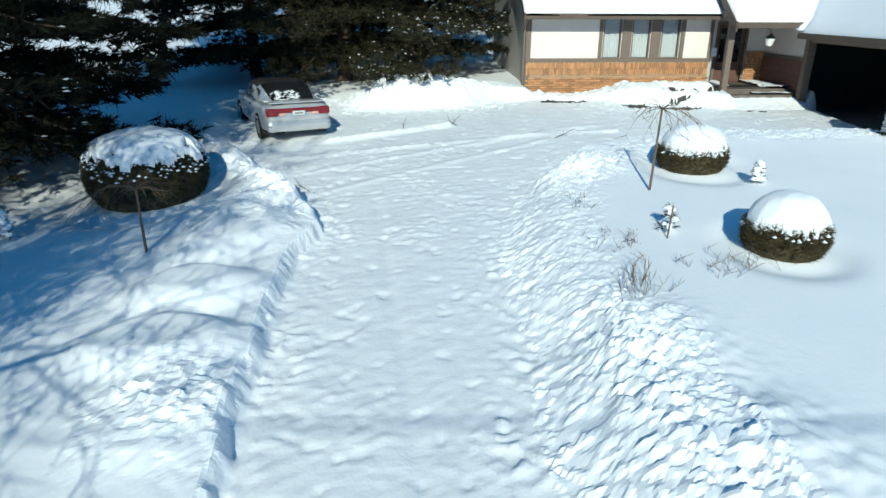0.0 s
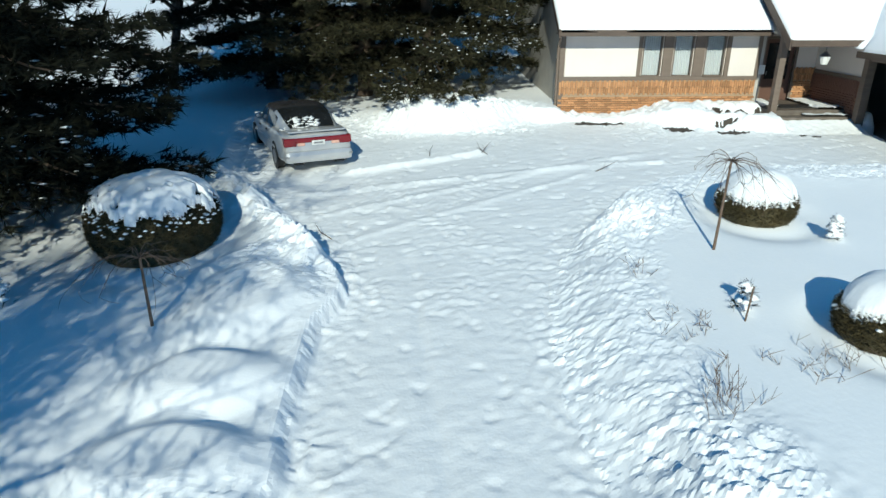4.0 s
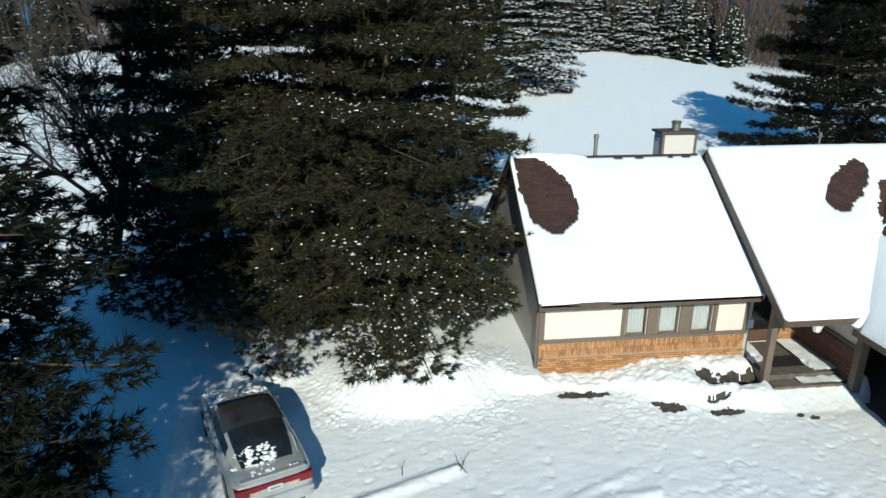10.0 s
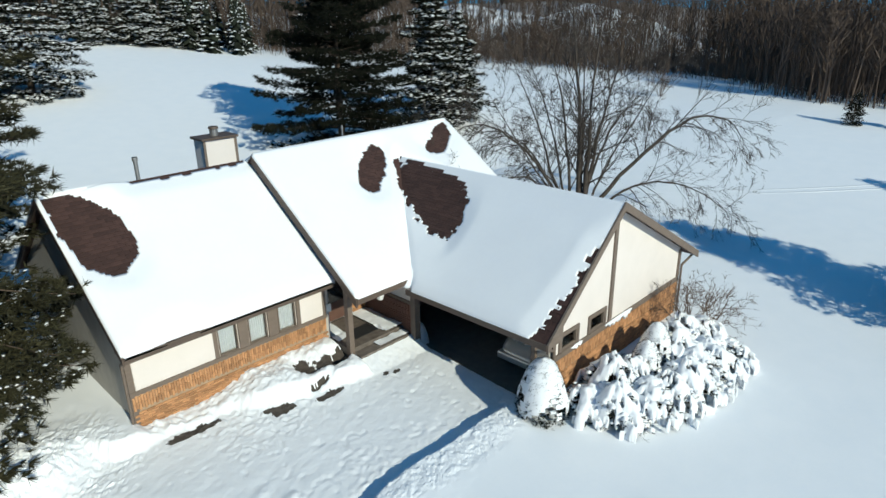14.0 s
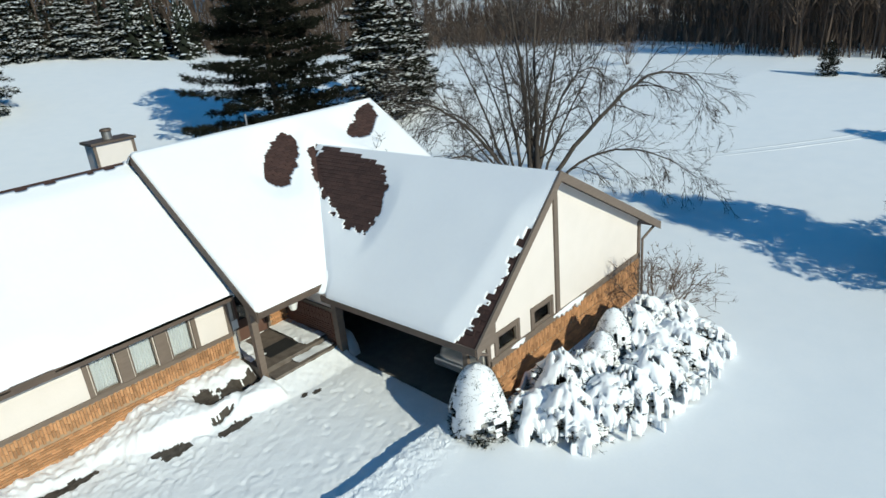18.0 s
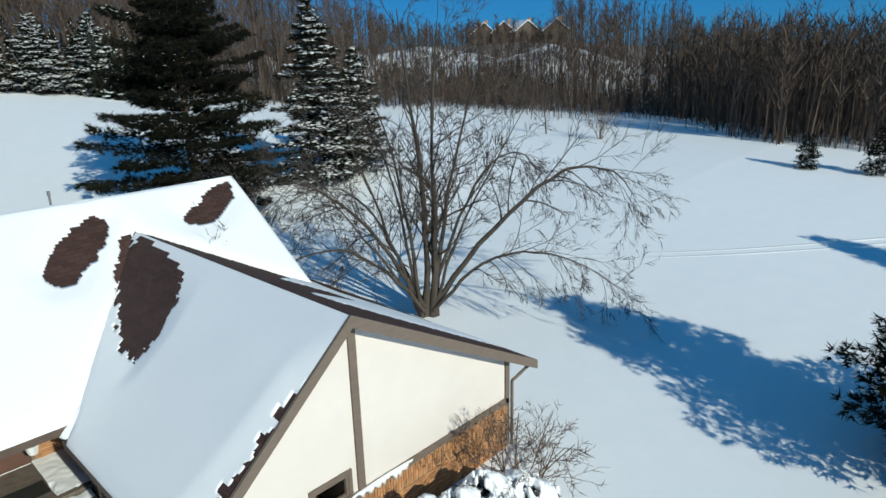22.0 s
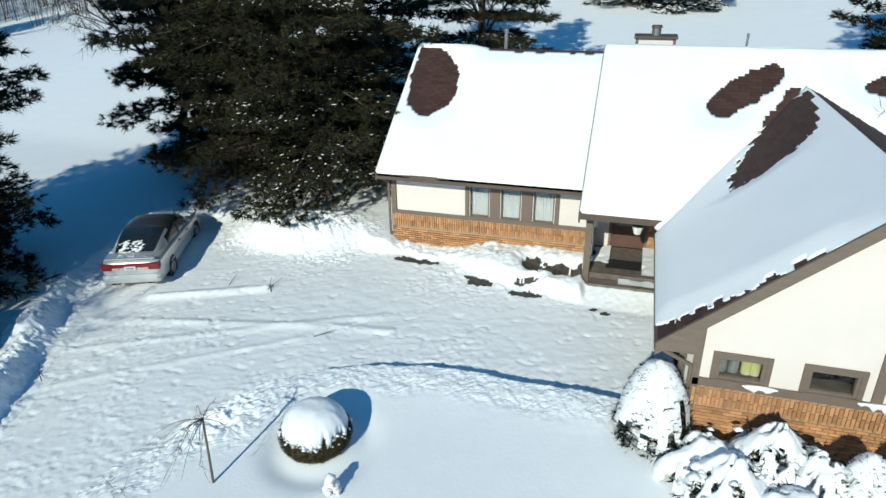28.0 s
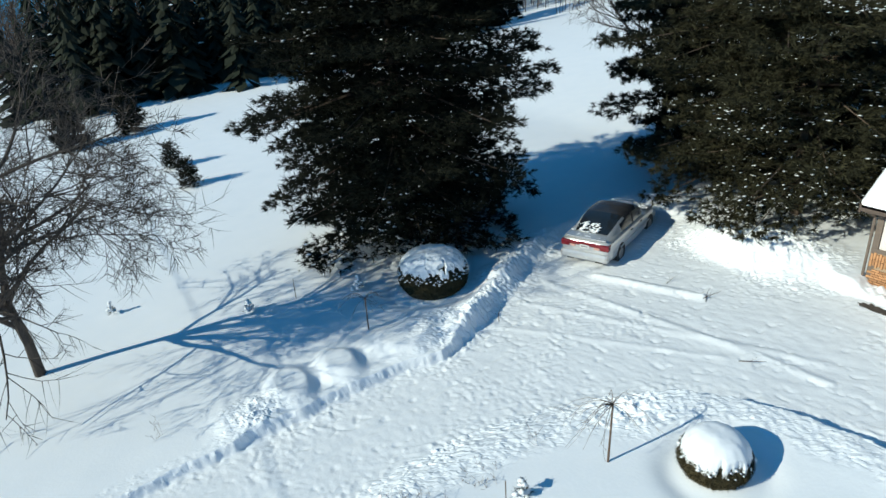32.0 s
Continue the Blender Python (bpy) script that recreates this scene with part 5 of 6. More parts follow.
def snow_cone(at, r, tall, seed, label):
    """A small clipped cone of a conifer, nearly buried in snow."""
    rng = random.Random(seed)
    sh = thing("cone_shrub", at, label=label, category="shrub", group="snowy shrubs beside the garage")
    leaf, hood = Mesh(), Mesh()
    n, rows = 26, 16
    for j in range(rows + 1):
        t = j / rows
        for i in range(n):
            a = 2 * math.pi * i / n
            k = 1 + 0.16 * (float(fbm(np.array([math.cos(a) * 2 + 5]), np.array([math.sin(a) * 2 + t * 3]), 0.8, seed, 3)[0]) - 0.5) * 2
            rr = r * k * math.sqrt(max(0.0, 1 - t ** 1.7)) * (0.90 if j else 0.8)
            hood.v.append(Vector((math.cos(a) * rr, math.sin(a) * rr, tall * (0.06 + 0.94 * t))))
    for j in range(rows):
        for i in range(n):
            m = (i + 1) % n
            a = 2 * math.pi * i / n
            gap = float(fbm(np.array([math.cos(a) * 3 + 2]), np.array([math.sin(a) * 3 + j * 0.35]), 0.7, seed + 8, 2)[0])
            if gap + 0.030 * j > 0.56:
                hood.f.append((j * n + i, j * n + m, (j + 1) * n + m, (j + 1) * n + i))
    for _ in range(int(1500 * r)):
        t, a = rng.random() ** 1.3, rng.random() * 2 * math.pi
        rr = r * math.sqrt(max(0.0, 1 - t ** 1.7)) * rng.uniform(0.7, 0.93)
        leaf.tuft(Vector((math.cos(a) * rr, math.sin(a) * rr, tall * t * 0.95)), Vector((math.cos(a), math.sin(a), 0.3)).normalized(), 0.13, 5, rng)
    leaf.out("foliage", SPRUCE, sh, kind="stuff")
    hood.out("snow_hood", SNOW, sh, "smooth hood of snow", smooth=True)
    return sh


def on_snow(x, y, sink=0.0):
    return (x, y, height(x, y) - sink)


def weeping(at, tall, reach, seed, label, lean=(0.0, 0.0)):
    """A grafted weeping sapling: a thin stem with an umbrella of hanging twigs."""
    rng = random.Random(seed)
    sap = thing("sapling", at, label=label, category="sapling", group="young weeping trees")
    top = Vector((lean[0], lean[1], tall))
    part("stem", rod((0, 0, -0.3), top, 0.026, 0.018, 7), TWIG, sap)
    twigs = Mesh()
    for k in range(17):
        a = rng.random() * 2 * math.pi
        d = Vector((math.cos(a), math.sin(a), 0))
        r, h = reach * rng.uniform(0.4, 1.3), rng.uniform(-0.05, 0.20)
        side = Vector((-d.y, d.x, 0)) * rng.uniform(-0.25, 0.25)
        pts = [top + d * r * s + side * r * s * s + Vector((0, 0, h * math.sin(s * math.pi * 0.8) - 0.42 * r * s ** 2.6)) for s in (0, 0.25, 0.5, 0.75, 1.0)]
        twigs.tube(pts, [0.008, 0.007, 0.005, 0.004, 0.002], 3)
        for _ in range(3):
            q = pts[rng.choice((2, 3, 4))]
            e = q + d * rng.uniform(0.02, 0.2) + Vector((rng.gauss(0, 0.12), rng.gauss(0, 0.12), -rng.uniform(0.02, 0.22)))
            twigs.tube([q, (q + e) / 2 + d * 0.03, e], [0.004, 0.003, 0.002], 3)
    twigs.out("twig_spray", TWIG, sap, kind="stuff")
    return sap


def little_plant(at, tall, seed, label, white=0.8):
    """A small evergreen poking out of the snow."""
    rng = random.Random(seed)
    pl = thing("small_plant", at, label=label, category="shrub")
    leaf, snow = Mesh(), Mesh()
    for k in range(46):
        t = rng.random()
        a, r = rng.random() * 2 * math.pi, tall * 0.45 * (1 - t) * rng.uniform(0.3, 1)
        p = Vector((math.cos(a) * r, math.sin(a) * r, tall * t))
        leaf.tuft(p, Vector((math.cos(a), math.sin(a), 0.4)).normalized(), 0.10, 4, rng)
        if rng.random() < white:
            snow.lump(p + Vector((0, 0, 0.04)), 0.09, 0.09, 0.06, rng)
    leaf.out("foliage", SPRUCE, pl, kind="stuff")
    snow.out("snow_clump", SNOW, pl, smooth=True, kind="stuff")
    return pl


def dead_stems(at, wide, tall, count, seed, label):
    """Dry stalks standing out of the snow."""
    rng = random.Random(seed)
    m = Mesh()
    for k in range(count):
        b = Vector((rng.gauss(0, wide), rng.gauss(0, wide), -0.1))
        e = b + Vector((rng.gauss(0, 0.12), rng.gauss(0, 0.12), 0.1 + tall * rng.uniform(0.4, 1.1)))
        m.tube([b, b.lerp(e, 0.6), e], [0.0035, 0.003, 0.002], 3)
        for _ in range(2):
            q = b.lerp(e, rng.uniform(0.4, 0.9))
            m.tube([q, q + Vector((rng.gauss(0, 0.08), rng.gauss(0, 0.08), 0.1))], [0.004, 0.002], 3)
    ob = m.out("dry_stalk", TWIG, None)
    ob.matrix_basis = pose(*at)
    tagged(ob, label, "plant", "dry plants on the lawn", kind="stuff")


# pines west of the house
BOUGHS = (7, 8, 8, 9)
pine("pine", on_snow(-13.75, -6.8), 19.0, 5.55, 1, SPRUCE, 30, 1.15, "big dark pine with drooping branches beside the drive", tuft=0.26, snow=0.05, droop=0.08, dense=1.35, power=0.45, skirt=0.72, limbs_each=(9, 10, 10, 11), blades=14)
pine("pine", on_snow(-6.1, 4.3), 15.5, 5.8, 2, NEEDLE, 14, 1.7, "tall snow-dusted pine behind the parked car", tuft=0.255, snow=0.13, droop=0.10, dense=1.3, power=0.5, skirt=0.9, limbs_each=BOUGHS)
pine("pine", on_snow(-3.8, 3.0), 13.0, 4.1, 3, NEEDLE, 14, 1.25, "snow-dusted pine close to the house wall", tuft=0.25, snow=0.24, droop=0.09, dense=1.35, power=0.45, skirt=0.95, limbs_each=BOUGHS)
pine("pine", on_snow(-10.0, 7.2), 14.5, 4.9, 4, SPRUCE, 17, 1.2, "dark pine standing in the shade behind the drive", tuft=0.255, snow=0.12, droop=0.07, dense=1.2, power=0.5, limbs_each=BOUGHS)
pine("pine", on_snow(-6.4, 13.0), 15.0, 5.0, 5, NEEDLE, 14, 1.5, "tall pine at the back of the grove", tuft=0.33, snow=0.2, dense=1.0, power=0.55, blades=11)
pine("pine", on_snow(-0.7, 14.2), 12.5, 4.2, 6, NEEDLE, 14, 1.5, "snow-dusted pine behind the house corner", tuft=0.33, snow=0.36, dense=1.0, power=0.6, blades=11)
# conifers behind the house
pine("pine", on_snow(20.4, 17.3), 12.2, 5.6, 7, SPRUCE, 22, 0.6, "broad dark pine behind the garage", tuft=0.27, snow=0.12, droop=0.02, dense=1.6, power=0.6, up=0.5, blades=11)
pine("spruce", on_snow(29.0, 17.5), 10.6, 3.1, 8, SPRUCE, 26, 0.5, "slender snow-laden spruce behind the garage", "spruce tree", tuft=0.255, snow=0.8, droop=0.10, dense=1.2, power=0.85, blades=11)
pine("spruce", on_snow(32.2, 17.9), 7.6, 2.4, 12, SPRUCE, 22, 0.4, "smaller snow-laden spruce beside the field", "spruce tree", tuft=0.255, snow=0.7, droop=0.10, dense=1.1, power=0.85, blades=10)
pine("pine", on_snow(23.0, -15.8), 7.6, 3.4, 9, SPRUCE, 18, 0.5, "dark pine standing alone on the open snow", tuft=0.25, snow=0.01, dense=1.4, power=0.6, blades=11)
pine("pine", on_snow(36.4, -16.5), 4.8, 1.4, 10, SPRUCE, 15, 0.6, "slim pine on the open snow", tuft=0.255, snow=0.01, power=0.8, blades=11)
# bare trees
spreading_tree(on_snow(20.1, -0.3), 21, "large leafless tree with upright trunks and drooping outer limbs")
bare_tree("bare_tree", on_snow(-13.5, -20.0), 1, 8.6, 0.22, 22, "leafless tree on the open lawn", 4, 0.02, 0.95, (0, 8, 8, 9, 22), ratio=0.62)
bare_tree("bare_tree", on_snow(-14.5, 8.6), 1, 9.5, 0.20, 23, "leafless tree among the pines", 4, 0.015, 0.80, (0, 12, 9, 10, 26), ratio=0.55)
bare_tree("bare_tree", on_snow(-4.6, 32.0), 5, 4.7, 0.12, 24, "leafless tree on the back lawn", 3, 0.01, 0.8, (0, 5, 7, 7), lean=0.6)
bare_tree("bare_tree", on_snow(-12.2, 39.0), 3, 5.3, 0.12, 28, "leafless tree at the back of the lawn", 3, 0.01, 0.8, (0, 5, 7, 7), lean=0.5)
bare_tree("bare_shrub", on_snow(14.9, -8.1), 10, 2.1, 0.028, 25, "leafless twiggy shrub at the garage's corner", 3, 0.01, 0.75, (0, 4, 5, 5), material=TWIG, category="shrub", lean=0.6)
bare_tree("bare_tree", on_snow(51.5, 16.3), 1, 3.9, 0.07, 29, "small leafless tree on the open field", 3, 0.02, 0.6, (0, 5, 6, 8))
bare_tree("bare_shrub", on_snow(52.0, 11.4), 9, 2.3, 0.03, 30, "leafless bush at the edge of the field", 3, 0.0, 0.6, (0, 4, 5, 5), material=TWIG, category="shrub", lean=0.45)
# small young trees
weeping(on_snow(0.34, -10.34), 1.45, 0.78, 26, "thin weeping sapling with bare hanging twigs", (0.06, 0.0))
weeping(on_snow(-8.2, -11.4), 1.05, 0.80, 27, "low weeping sapling with bare arching twigs beside the drive")
# clipped bushes
clipped_bush(on_snow(-9.1, -8.5, 0.10), 1.16, 1.36, 31, "large round clipped bush with snow sifted over its top", cap=0.15, bare=0.42, leaves=10000)
clipped_bush(on_snow(1.72, -8.92, 0.05), 0.68, 0.72, 32, "round clipped bush under a dome of snow", cap=0.24, leaves=3200, group="round bushes on the lawn")
clipped_bush(on_snow(1.35, -12.95, 0.05), 0.58, 0.70, 33, "round clipped bush half buried in snow", cap=0.22, leaves=3200, group="round bushes on the lawn")
# small plants and stalks poking through the snow
little_plant(on_snow(-0.05, -12.2), 0.42, 81, "small evergreen poking out of the snow beside a stake", 0.25)
stake = thing("stake", on_snow(-0.19, -12.5), label="thin wooden stake leaning in the snow", category="stake")
part("stick", rod((0, 0, -0.2), (0.03, -0.02, 0.5), 0.012, sides=6), TWIG, stake)
little_plant(on_snow(2.55, -10.0), 0.38, 82, "small snow-covered plant on the lawn")
little_plant(on_snow(-10.9, -10.4), 0.5, 83, "small plant buried in snow under the pine")
little_plant(on_snow(-12.3, -13.8), 0.45, 84, "low plant dusted with snow on the lawn", 0.5)
little_plant(on_snow(-15.9, -17.6), 0.45, 85, "low evergreen tuft on the lawn", 0.3)
little_plant(on_snow(-13.5, -11.1), 1.2, 86, "dark little conifer beside the big pine", 0.05)
for k, (x, y, w, h, n) in enumerate(((-1.15, -14.1, 0.2, 0.45, 24), (0.0, -13.7, 0.25, 0.22, 12), (-1.0, -12.5, 0.2, 0.18, 16), (0.7, -13.5, 0.2, 0.25, 12), (-7.6, -17.6, 0.1, 0.4, 6), (-1.1, -11.0, 0.06, 0.3, 6))):
    dead_stems(on_snow(x, y), w, h, n, 87 + k, "dry brown stalks sticking out of the snow")
for x, y in ((-12.05, -12.25),):
    st = thing("stake", on_snow(x, y), label="thin grey stake standing in the snow", category="stake")
    part("stick", rod((0, 0, -0.2), (0.05, 0.0, 0.75), 0.012, sides=6), TWIG, st)
for x, y, ln, a in ((-2.65, -3.4, 0.5, 60), (-2.5, -3.45, 0.55, 120), (-4.0, -3.3, 0.35, 80), (-0.2, -5.3, 0.6, 20), (-6.0, -8.2, 0.5, 140)):
    st = thing("fallen_stick", on_snow(x, y), a, label="bare broken stick lying in the trodden snow", category="stick")
    bm = rod((0, 0, 0), (ln * 0.6, 0.02, 0.10), 0.012, 0.008, 5)
    rod((ln * 0.6, 0.02, 0.10), (ln, -0.04, 0.22), 0.008, 0.003, 5, bm)
    rod((ln * 0.4, 0.01, 0.06), (ln * 0.6, 0.14, 0.15), 0.006, 0.002, 4, bm)
    part("stick", bm, BARK, st)
# shrubs beside the garage
snow_cone(on_snow(7.92, -7.05, 0.1), 0.78, 1.75, 41, "small cone-shaped evergreen hooded with snow beside the garage")
for k, (x, y, r, h) in enumerate(((9.7, -8.6, 0.75, 1.05), (10.4, -8.0, 0.75, 1.35), (10.5, -9.1, 0.8, 1.1), (11.2, -9.3, 0.75, 1.0), (13.3, -8.5, 0.8, 1.5), (14.1, -8.4, 0.8, 1.4), (14.9, -8.7, 0.85, 1.15), (13.0, -9.4, 0.85, 1.05),
                                  (13.9, -9.3, 0.85, 1.0), (12.1, -9.4, 0.8, 1.1), (9.3, -7.9, 0.55, 0.8), (11.0, -8.3, 0.6, 1.2), (14.8, -9.6, 0.6, 0.7))):
    snow_shrub(on_snow(8.0 + (x - 8.45) * 0.965, y, 0.1), r * 1.35, h * 1.05, 50 + k, "spreading juniper bent down under lumps of snow")
for k, (x, y, r, h) in enumerate(((11.65, -8.4, 0.58, 1.6), (12.55, -8.25, 0.62, 1.8))):
    snow_cone(on_snow(8.0 + (x - 8.45) * 0.965, y, 0.1), r, h, 60 + k, "upright rounded shrub wrapped in snow beside the garage")
# two narrow double-ridged lines of packed snow over the east field
for off in (0.0, 0.75):
    vs, fs, n = [], [], 60
    for i in range(n + 1):
        x = 24.0 + 24.0 * i / n
        y = 3.4 - 0.98 * (x - 24.0) + off + 0.25 * math.sin(x * 0.5)
        for k, (w, h) in enumerate(((-0.11, -0.03), (-0.055, 0.022), (0.0, 0.004), (0.055, 0.022), (0.11, -0.03))):
            vs.append(Vector((x + 0.7 * w, y + 0.7 * w, height(x, y) + h)))
    for i in range(n):
        fs += [(i * 5 + k, i * 5 + k + 1, i * 5 + k + 6, i * 5 + k + 5) for k in range(4)]
    tagged(raw("ski_track", vs, fs, PACKED, None, smooth=True), "narrow double-ridged line of packed snow across the open field", "track", "tracks on the field")
cable = thing("overhead_cable", (0, -31.5, 0), label="dark utility cable strung high across the drive", category="cable")
strand = Mesh()
strand.tube([Vector((x, 0.12 * x * 0.1, 7.0 + 0.0007 * x * x)) for x in range(-60, 61, 6)], [0.016] * 21, 6)
strand.out("strand", BLACK, cable)
for x in (-60, 60):
    pole = thing("utility_pole", (x, -31.5 + 0.012 * x, -2.6), label="round wooden utility pole in the snow", category="pole", group="poles by the road")
    part("post", rod((0, 0, -1), (0, 0, 12.2), 0.16, 0.11, 10), BARK, pole)
    part("crossarm", box(-0.06, 0.06, -0.9, 0.9, 11.3, 11.42), BARK, pole)
# little spruces on the open lawns
for k, (x, y, h) in enumerate(((-28.0, -12.0, 1.4), (-32.6, -11.9, 1.4), (50.3, -4.4, 2.0), (51.5, -8.0, 2.6))):
    pine("young_spruce", on_snow(x, y), h, 0.32 * h, 70 + k, SPRUCE, 9, 0.1, "tiny young spruce on the open snow", "spruce tree", tuft=0.15, snow=0.2)
pine("young_spruce", on_snow(-44.5, -16.3), 3.4, 1.2, 76, SPRUCE, 12, 0.1, "young spruce at the edge of the west lawn", "spruce tree", tuft=0.24, snow=0.05)
pine("young_spruce", on_snow(-45.5, -12.1), 3.3, 1.1, 75, SPRUCE, 12, 0.1, "young spruce on the open snow", "spruce tree", tuft=0.24, snow=0.05)
for k, (x, y, h, w) in enumerate(((9.2, 38.0, 12.0, 4.7), (5.2, 40.5, 12.5, 4.6), (20.0, 57.0, 7.5, 3.0), (25.0, 56.0, 7.0, 3.0), (29.5, 55.0, 7.5, 3.0))):
    pine("spruce", on_snow(x, y), h, w, 200 + k, SPRUCE, 19, 0.3, "snow-laden spruce at the end of the back lawn", "spruce tree", tuft=0.27, snow=0.9, droop=0.1, limbs_each=BOUGHS, blades=9)


# ---- woods round the fields ----
def far_conifer(mesh, snow, x, y, tall, wide, rng, white):
    z = float(land(np.array([x]), np.array([y]))[0]) + 0.3
    rows = 11
    for w in range(rows):
        for k in range(9):
            f = (w + rng.uniform(-0.5, 0.5)) / rows
            a = 2 * math.pi * (k + rng.random()) / 9
            ln = wide * (1 - max(f, 0)) * rng.uniform(0.55, 1.2) + 0.12
            b = Vector((x, y, z + tall * (0.06 + 0.94 * f)))
            d = Vector((math.cos(a), math.sin(a), 0))
            s = Vector((-d.y, d.x, 0)) * ln * 0.3
            tip, mid = b + d * ln - Vector((0, 0, ln * 0.32)), b + d * ln * 0.6 - Vector((0, 0, ln * 0.08))
            n = len(mesh.v)
            mesh.v += [b + Vector((0, 0, tall * 0.06)), mid + s, tip, mid - s]
            mesh.f.append((n, n + 1, n + 2, n + 3))
            if rng.random() < white * 0.8:
                g = rng.uniform(0.12, 0.34)
                snow.lump(b.lerp(tip, rng.uniform(0.4, 0.95)) + Vector((0, 0, 0.06)), ln * g, ln * g, 0.12, rng)


def far_bare(mesh, x, y, tall, rng):
    z = float(land(np.array([x]), np.array([y]))[0]) + 0.2
    b = Vector((x, y, z))
    lean = Vector((rng.gauss(0, 0.05), rng.gauss(0, 0.05), 1))
    mesh.tube([b - Vector((0, 0, 0.5)), b + lean * tall * 0.45, b + lean * tall], [0.075, 0.055, 0.015], 3)

    def blade(p, e, w):
        side = Vector((rng.gauss(0, 1), rng.gauss(0, 1), 0)).normalized() * w
        n = len(mesh.v)
        mesh.v += [p - side, p + side, e]
        mesh.f.append((n, n + 1, n + 2))

    for k in range(18):
        s = rng.uniform(0.28, 0.98)
        p = b + lean * tall * s
        a = rng.random() * 2 * math.pi
        ln = tall * (1.15 - s) * 0.42 * rng.uniform(0.5, 1.1)
        e = p + Vector((math.cos(a) * ln * 0.6, math.sin(a) * ln * 0.6, ln * 0.9))
        blade(p, e, 0.06)
        for _ in range(3):
            q = p.lerp(e, rng.uniform(0.3, 1))
            blade(q, q + Vector((rng.gauss(0, 0.4), rng.gauss(0, 0.4), rng.uniform(0.2, 0.9))), 0.045)


def thicket(mesh, x, y, tall, rng, count=7):
    """Brushwood: thin upright shoots."""
    z = float(land(np.array([x]), np.array([y]))[0])
    for _ in range(count):
        b = Vector((x + rng.gauss(0, 0.9), y + rng.gauss(0, 0.9), z))
        e = b + Vector((rng.gauss(0, 0.5), rng.gauss(0, 0.5), tall * rng.uniform(0.5, 1.1)))
        s = Vector((rng.gauss(0, 1), rng.gauss(0, 1), 0)).normalized() * 0.035
        n = len(mesh.v)
        mesh.v += [b - s, b + s, e]
        mesh.f.append((n, n + 1, n + 2))
        for _ in range(3):
            q = b.lerp(e, rng.uniform(0.35, 0.9))
            w = q + Vector((rng.gauss(0, 0.5), rng.gauss(0, 0.5), rng.uniform(0.2, 0.9)))
            n = len(mesh.v)
            mesh.v += [q - s * 0.7, q + s * 0.7, w]
            mesh.f.append((n, n + 1, n + 2))


woods_rng = random.Random(90)
east_wood, back_wood, west_wood, dark_firs, fir_snow, hill_wood, brush = Mesh(), Mesh(), Mesh(), Mesh(), Mesh(), Mesh(), Mesh()


def east_edge(y):
    return 59.0 + 0.40 * max(0, y) + 0.75 * max(0, -4 - y)


for k in range(1000):  # the bare wood along the east field
    y = woods_rng.uniform(-52, 17)
    x = east_edge(y) + woods_rng.random() ** 1.4 * 34 + max(0, y - 4) * 0.8
    far_bare(east_wood, x, y, woods_rng.uniform(8.0, 10.6), woods_rng)
    for _ in range(6):
        thicket(brush, x + woods_rng.uniform(0.5, 18), y + woods_rng.gauss(0, 2), woods_rng.uniform(2, 8), woods_rng)
for k in range(900):  # brushwood where the two woods meet
    thicket(brush, woods_rng.uniform(68, 104), woods_rng.uniform(8, 52), woods_rng.uniform(2.2, 4.6), woods_rng, 8)
for k in range(900):  # scrub and wood behind the north field
    x = woods_rng.uniform(-45, 80)
    edge = float(np.interp(x, (-45, 0, 15, 21, 34, 50, 62, 66, 70, 90), (80, 72, 62, 59, 53, 44, 37, 28, 17, 12)))
    y = edge + 1 + woods_rng.random() ** 1.3 * 40
    near_houses = 43 < math.degrees(math.atan2(x - 5, y + 10)) < 60
    far_bare(back_wood, x, y, woods_rng.uniform(3.0, 6.0) if near_houses else (woods_rng.uniform(10.0, 15.5) if x < 48 else woods_rng.uniform(7.5, 10.5)), woods_rng)
    for _ in range(7 if near_houses else 4):
        thicket(brush, x + woods_rng.gauss(0, 5), y + woods_rng.uniform(3, 12), 2.4 if near_houses else 4.0, woods_rng)
for k in range(260):
    x = -70 - woods_rng.random() * 40
    y = woods_rng.uniform(-18, 80)
    far_bare(west_wood, x, y, woods_rng.uniform(8.0, 13.0), woods_rng)
    thicket(brush, x, y, 4.5, woods_rng)
for k in range(2600):  # wooded rise on the horizon
    deg = woods_rng.uniform(-95, 112)
    d = woods_rng.uniform(92, 150)
    x, y = 5 + math.sin(radians(deg)) * d, -10 + math.cos(radians(deg)) * d
    tall = 12.5 if deg < -40 else (17.5 if deg < 36 else (17.5 - 1.5 * (deg - 36) if deg < 44 else (4.6 if deg < 58 else 9.5)))
    far_bare(hill_wood, x, y, tall * woods_rng.uniform(0.75, 1.1), woods_rng)
    thicket(brush, x + woods_rng.gauss(0, 5), y + woods_rng.gauss(0, 5), 0.6 * tall, woods_rng, 8)
FIR_SPOTS = ((-64, -13, 4, 3, 12.0, 0.03), (-64, -4, 4, 4, 12.0, 0.03), (-66, 9, 4, 6, 12.5, 0.03), (-70, 26, 5, 8, 13.0, 0.03), (-34, 70, 12, 4, 9.0, 0.5), (-8, 72, 9, 3, 9.0, 0.7), (22, 75, 6, 3, 8.0, 0.85), (33, 58, 4, 4, 7.0, 0.7))
for k in range(230):  # firs at the fields' edges
    a, b, sx, sy, tall, white = FIR_SPOTS[k % 8]
    x, y = a + woods_rng.gauss(0, sx), b + woods_rng.gauss(0, sy)
    far_conifer(dark_firs, fir_snow, x, y, tall * woods_rng.uniform(0.7, 1.15), tall * woods_rng.uniform(0.17, 0.26), woods_rng, white)
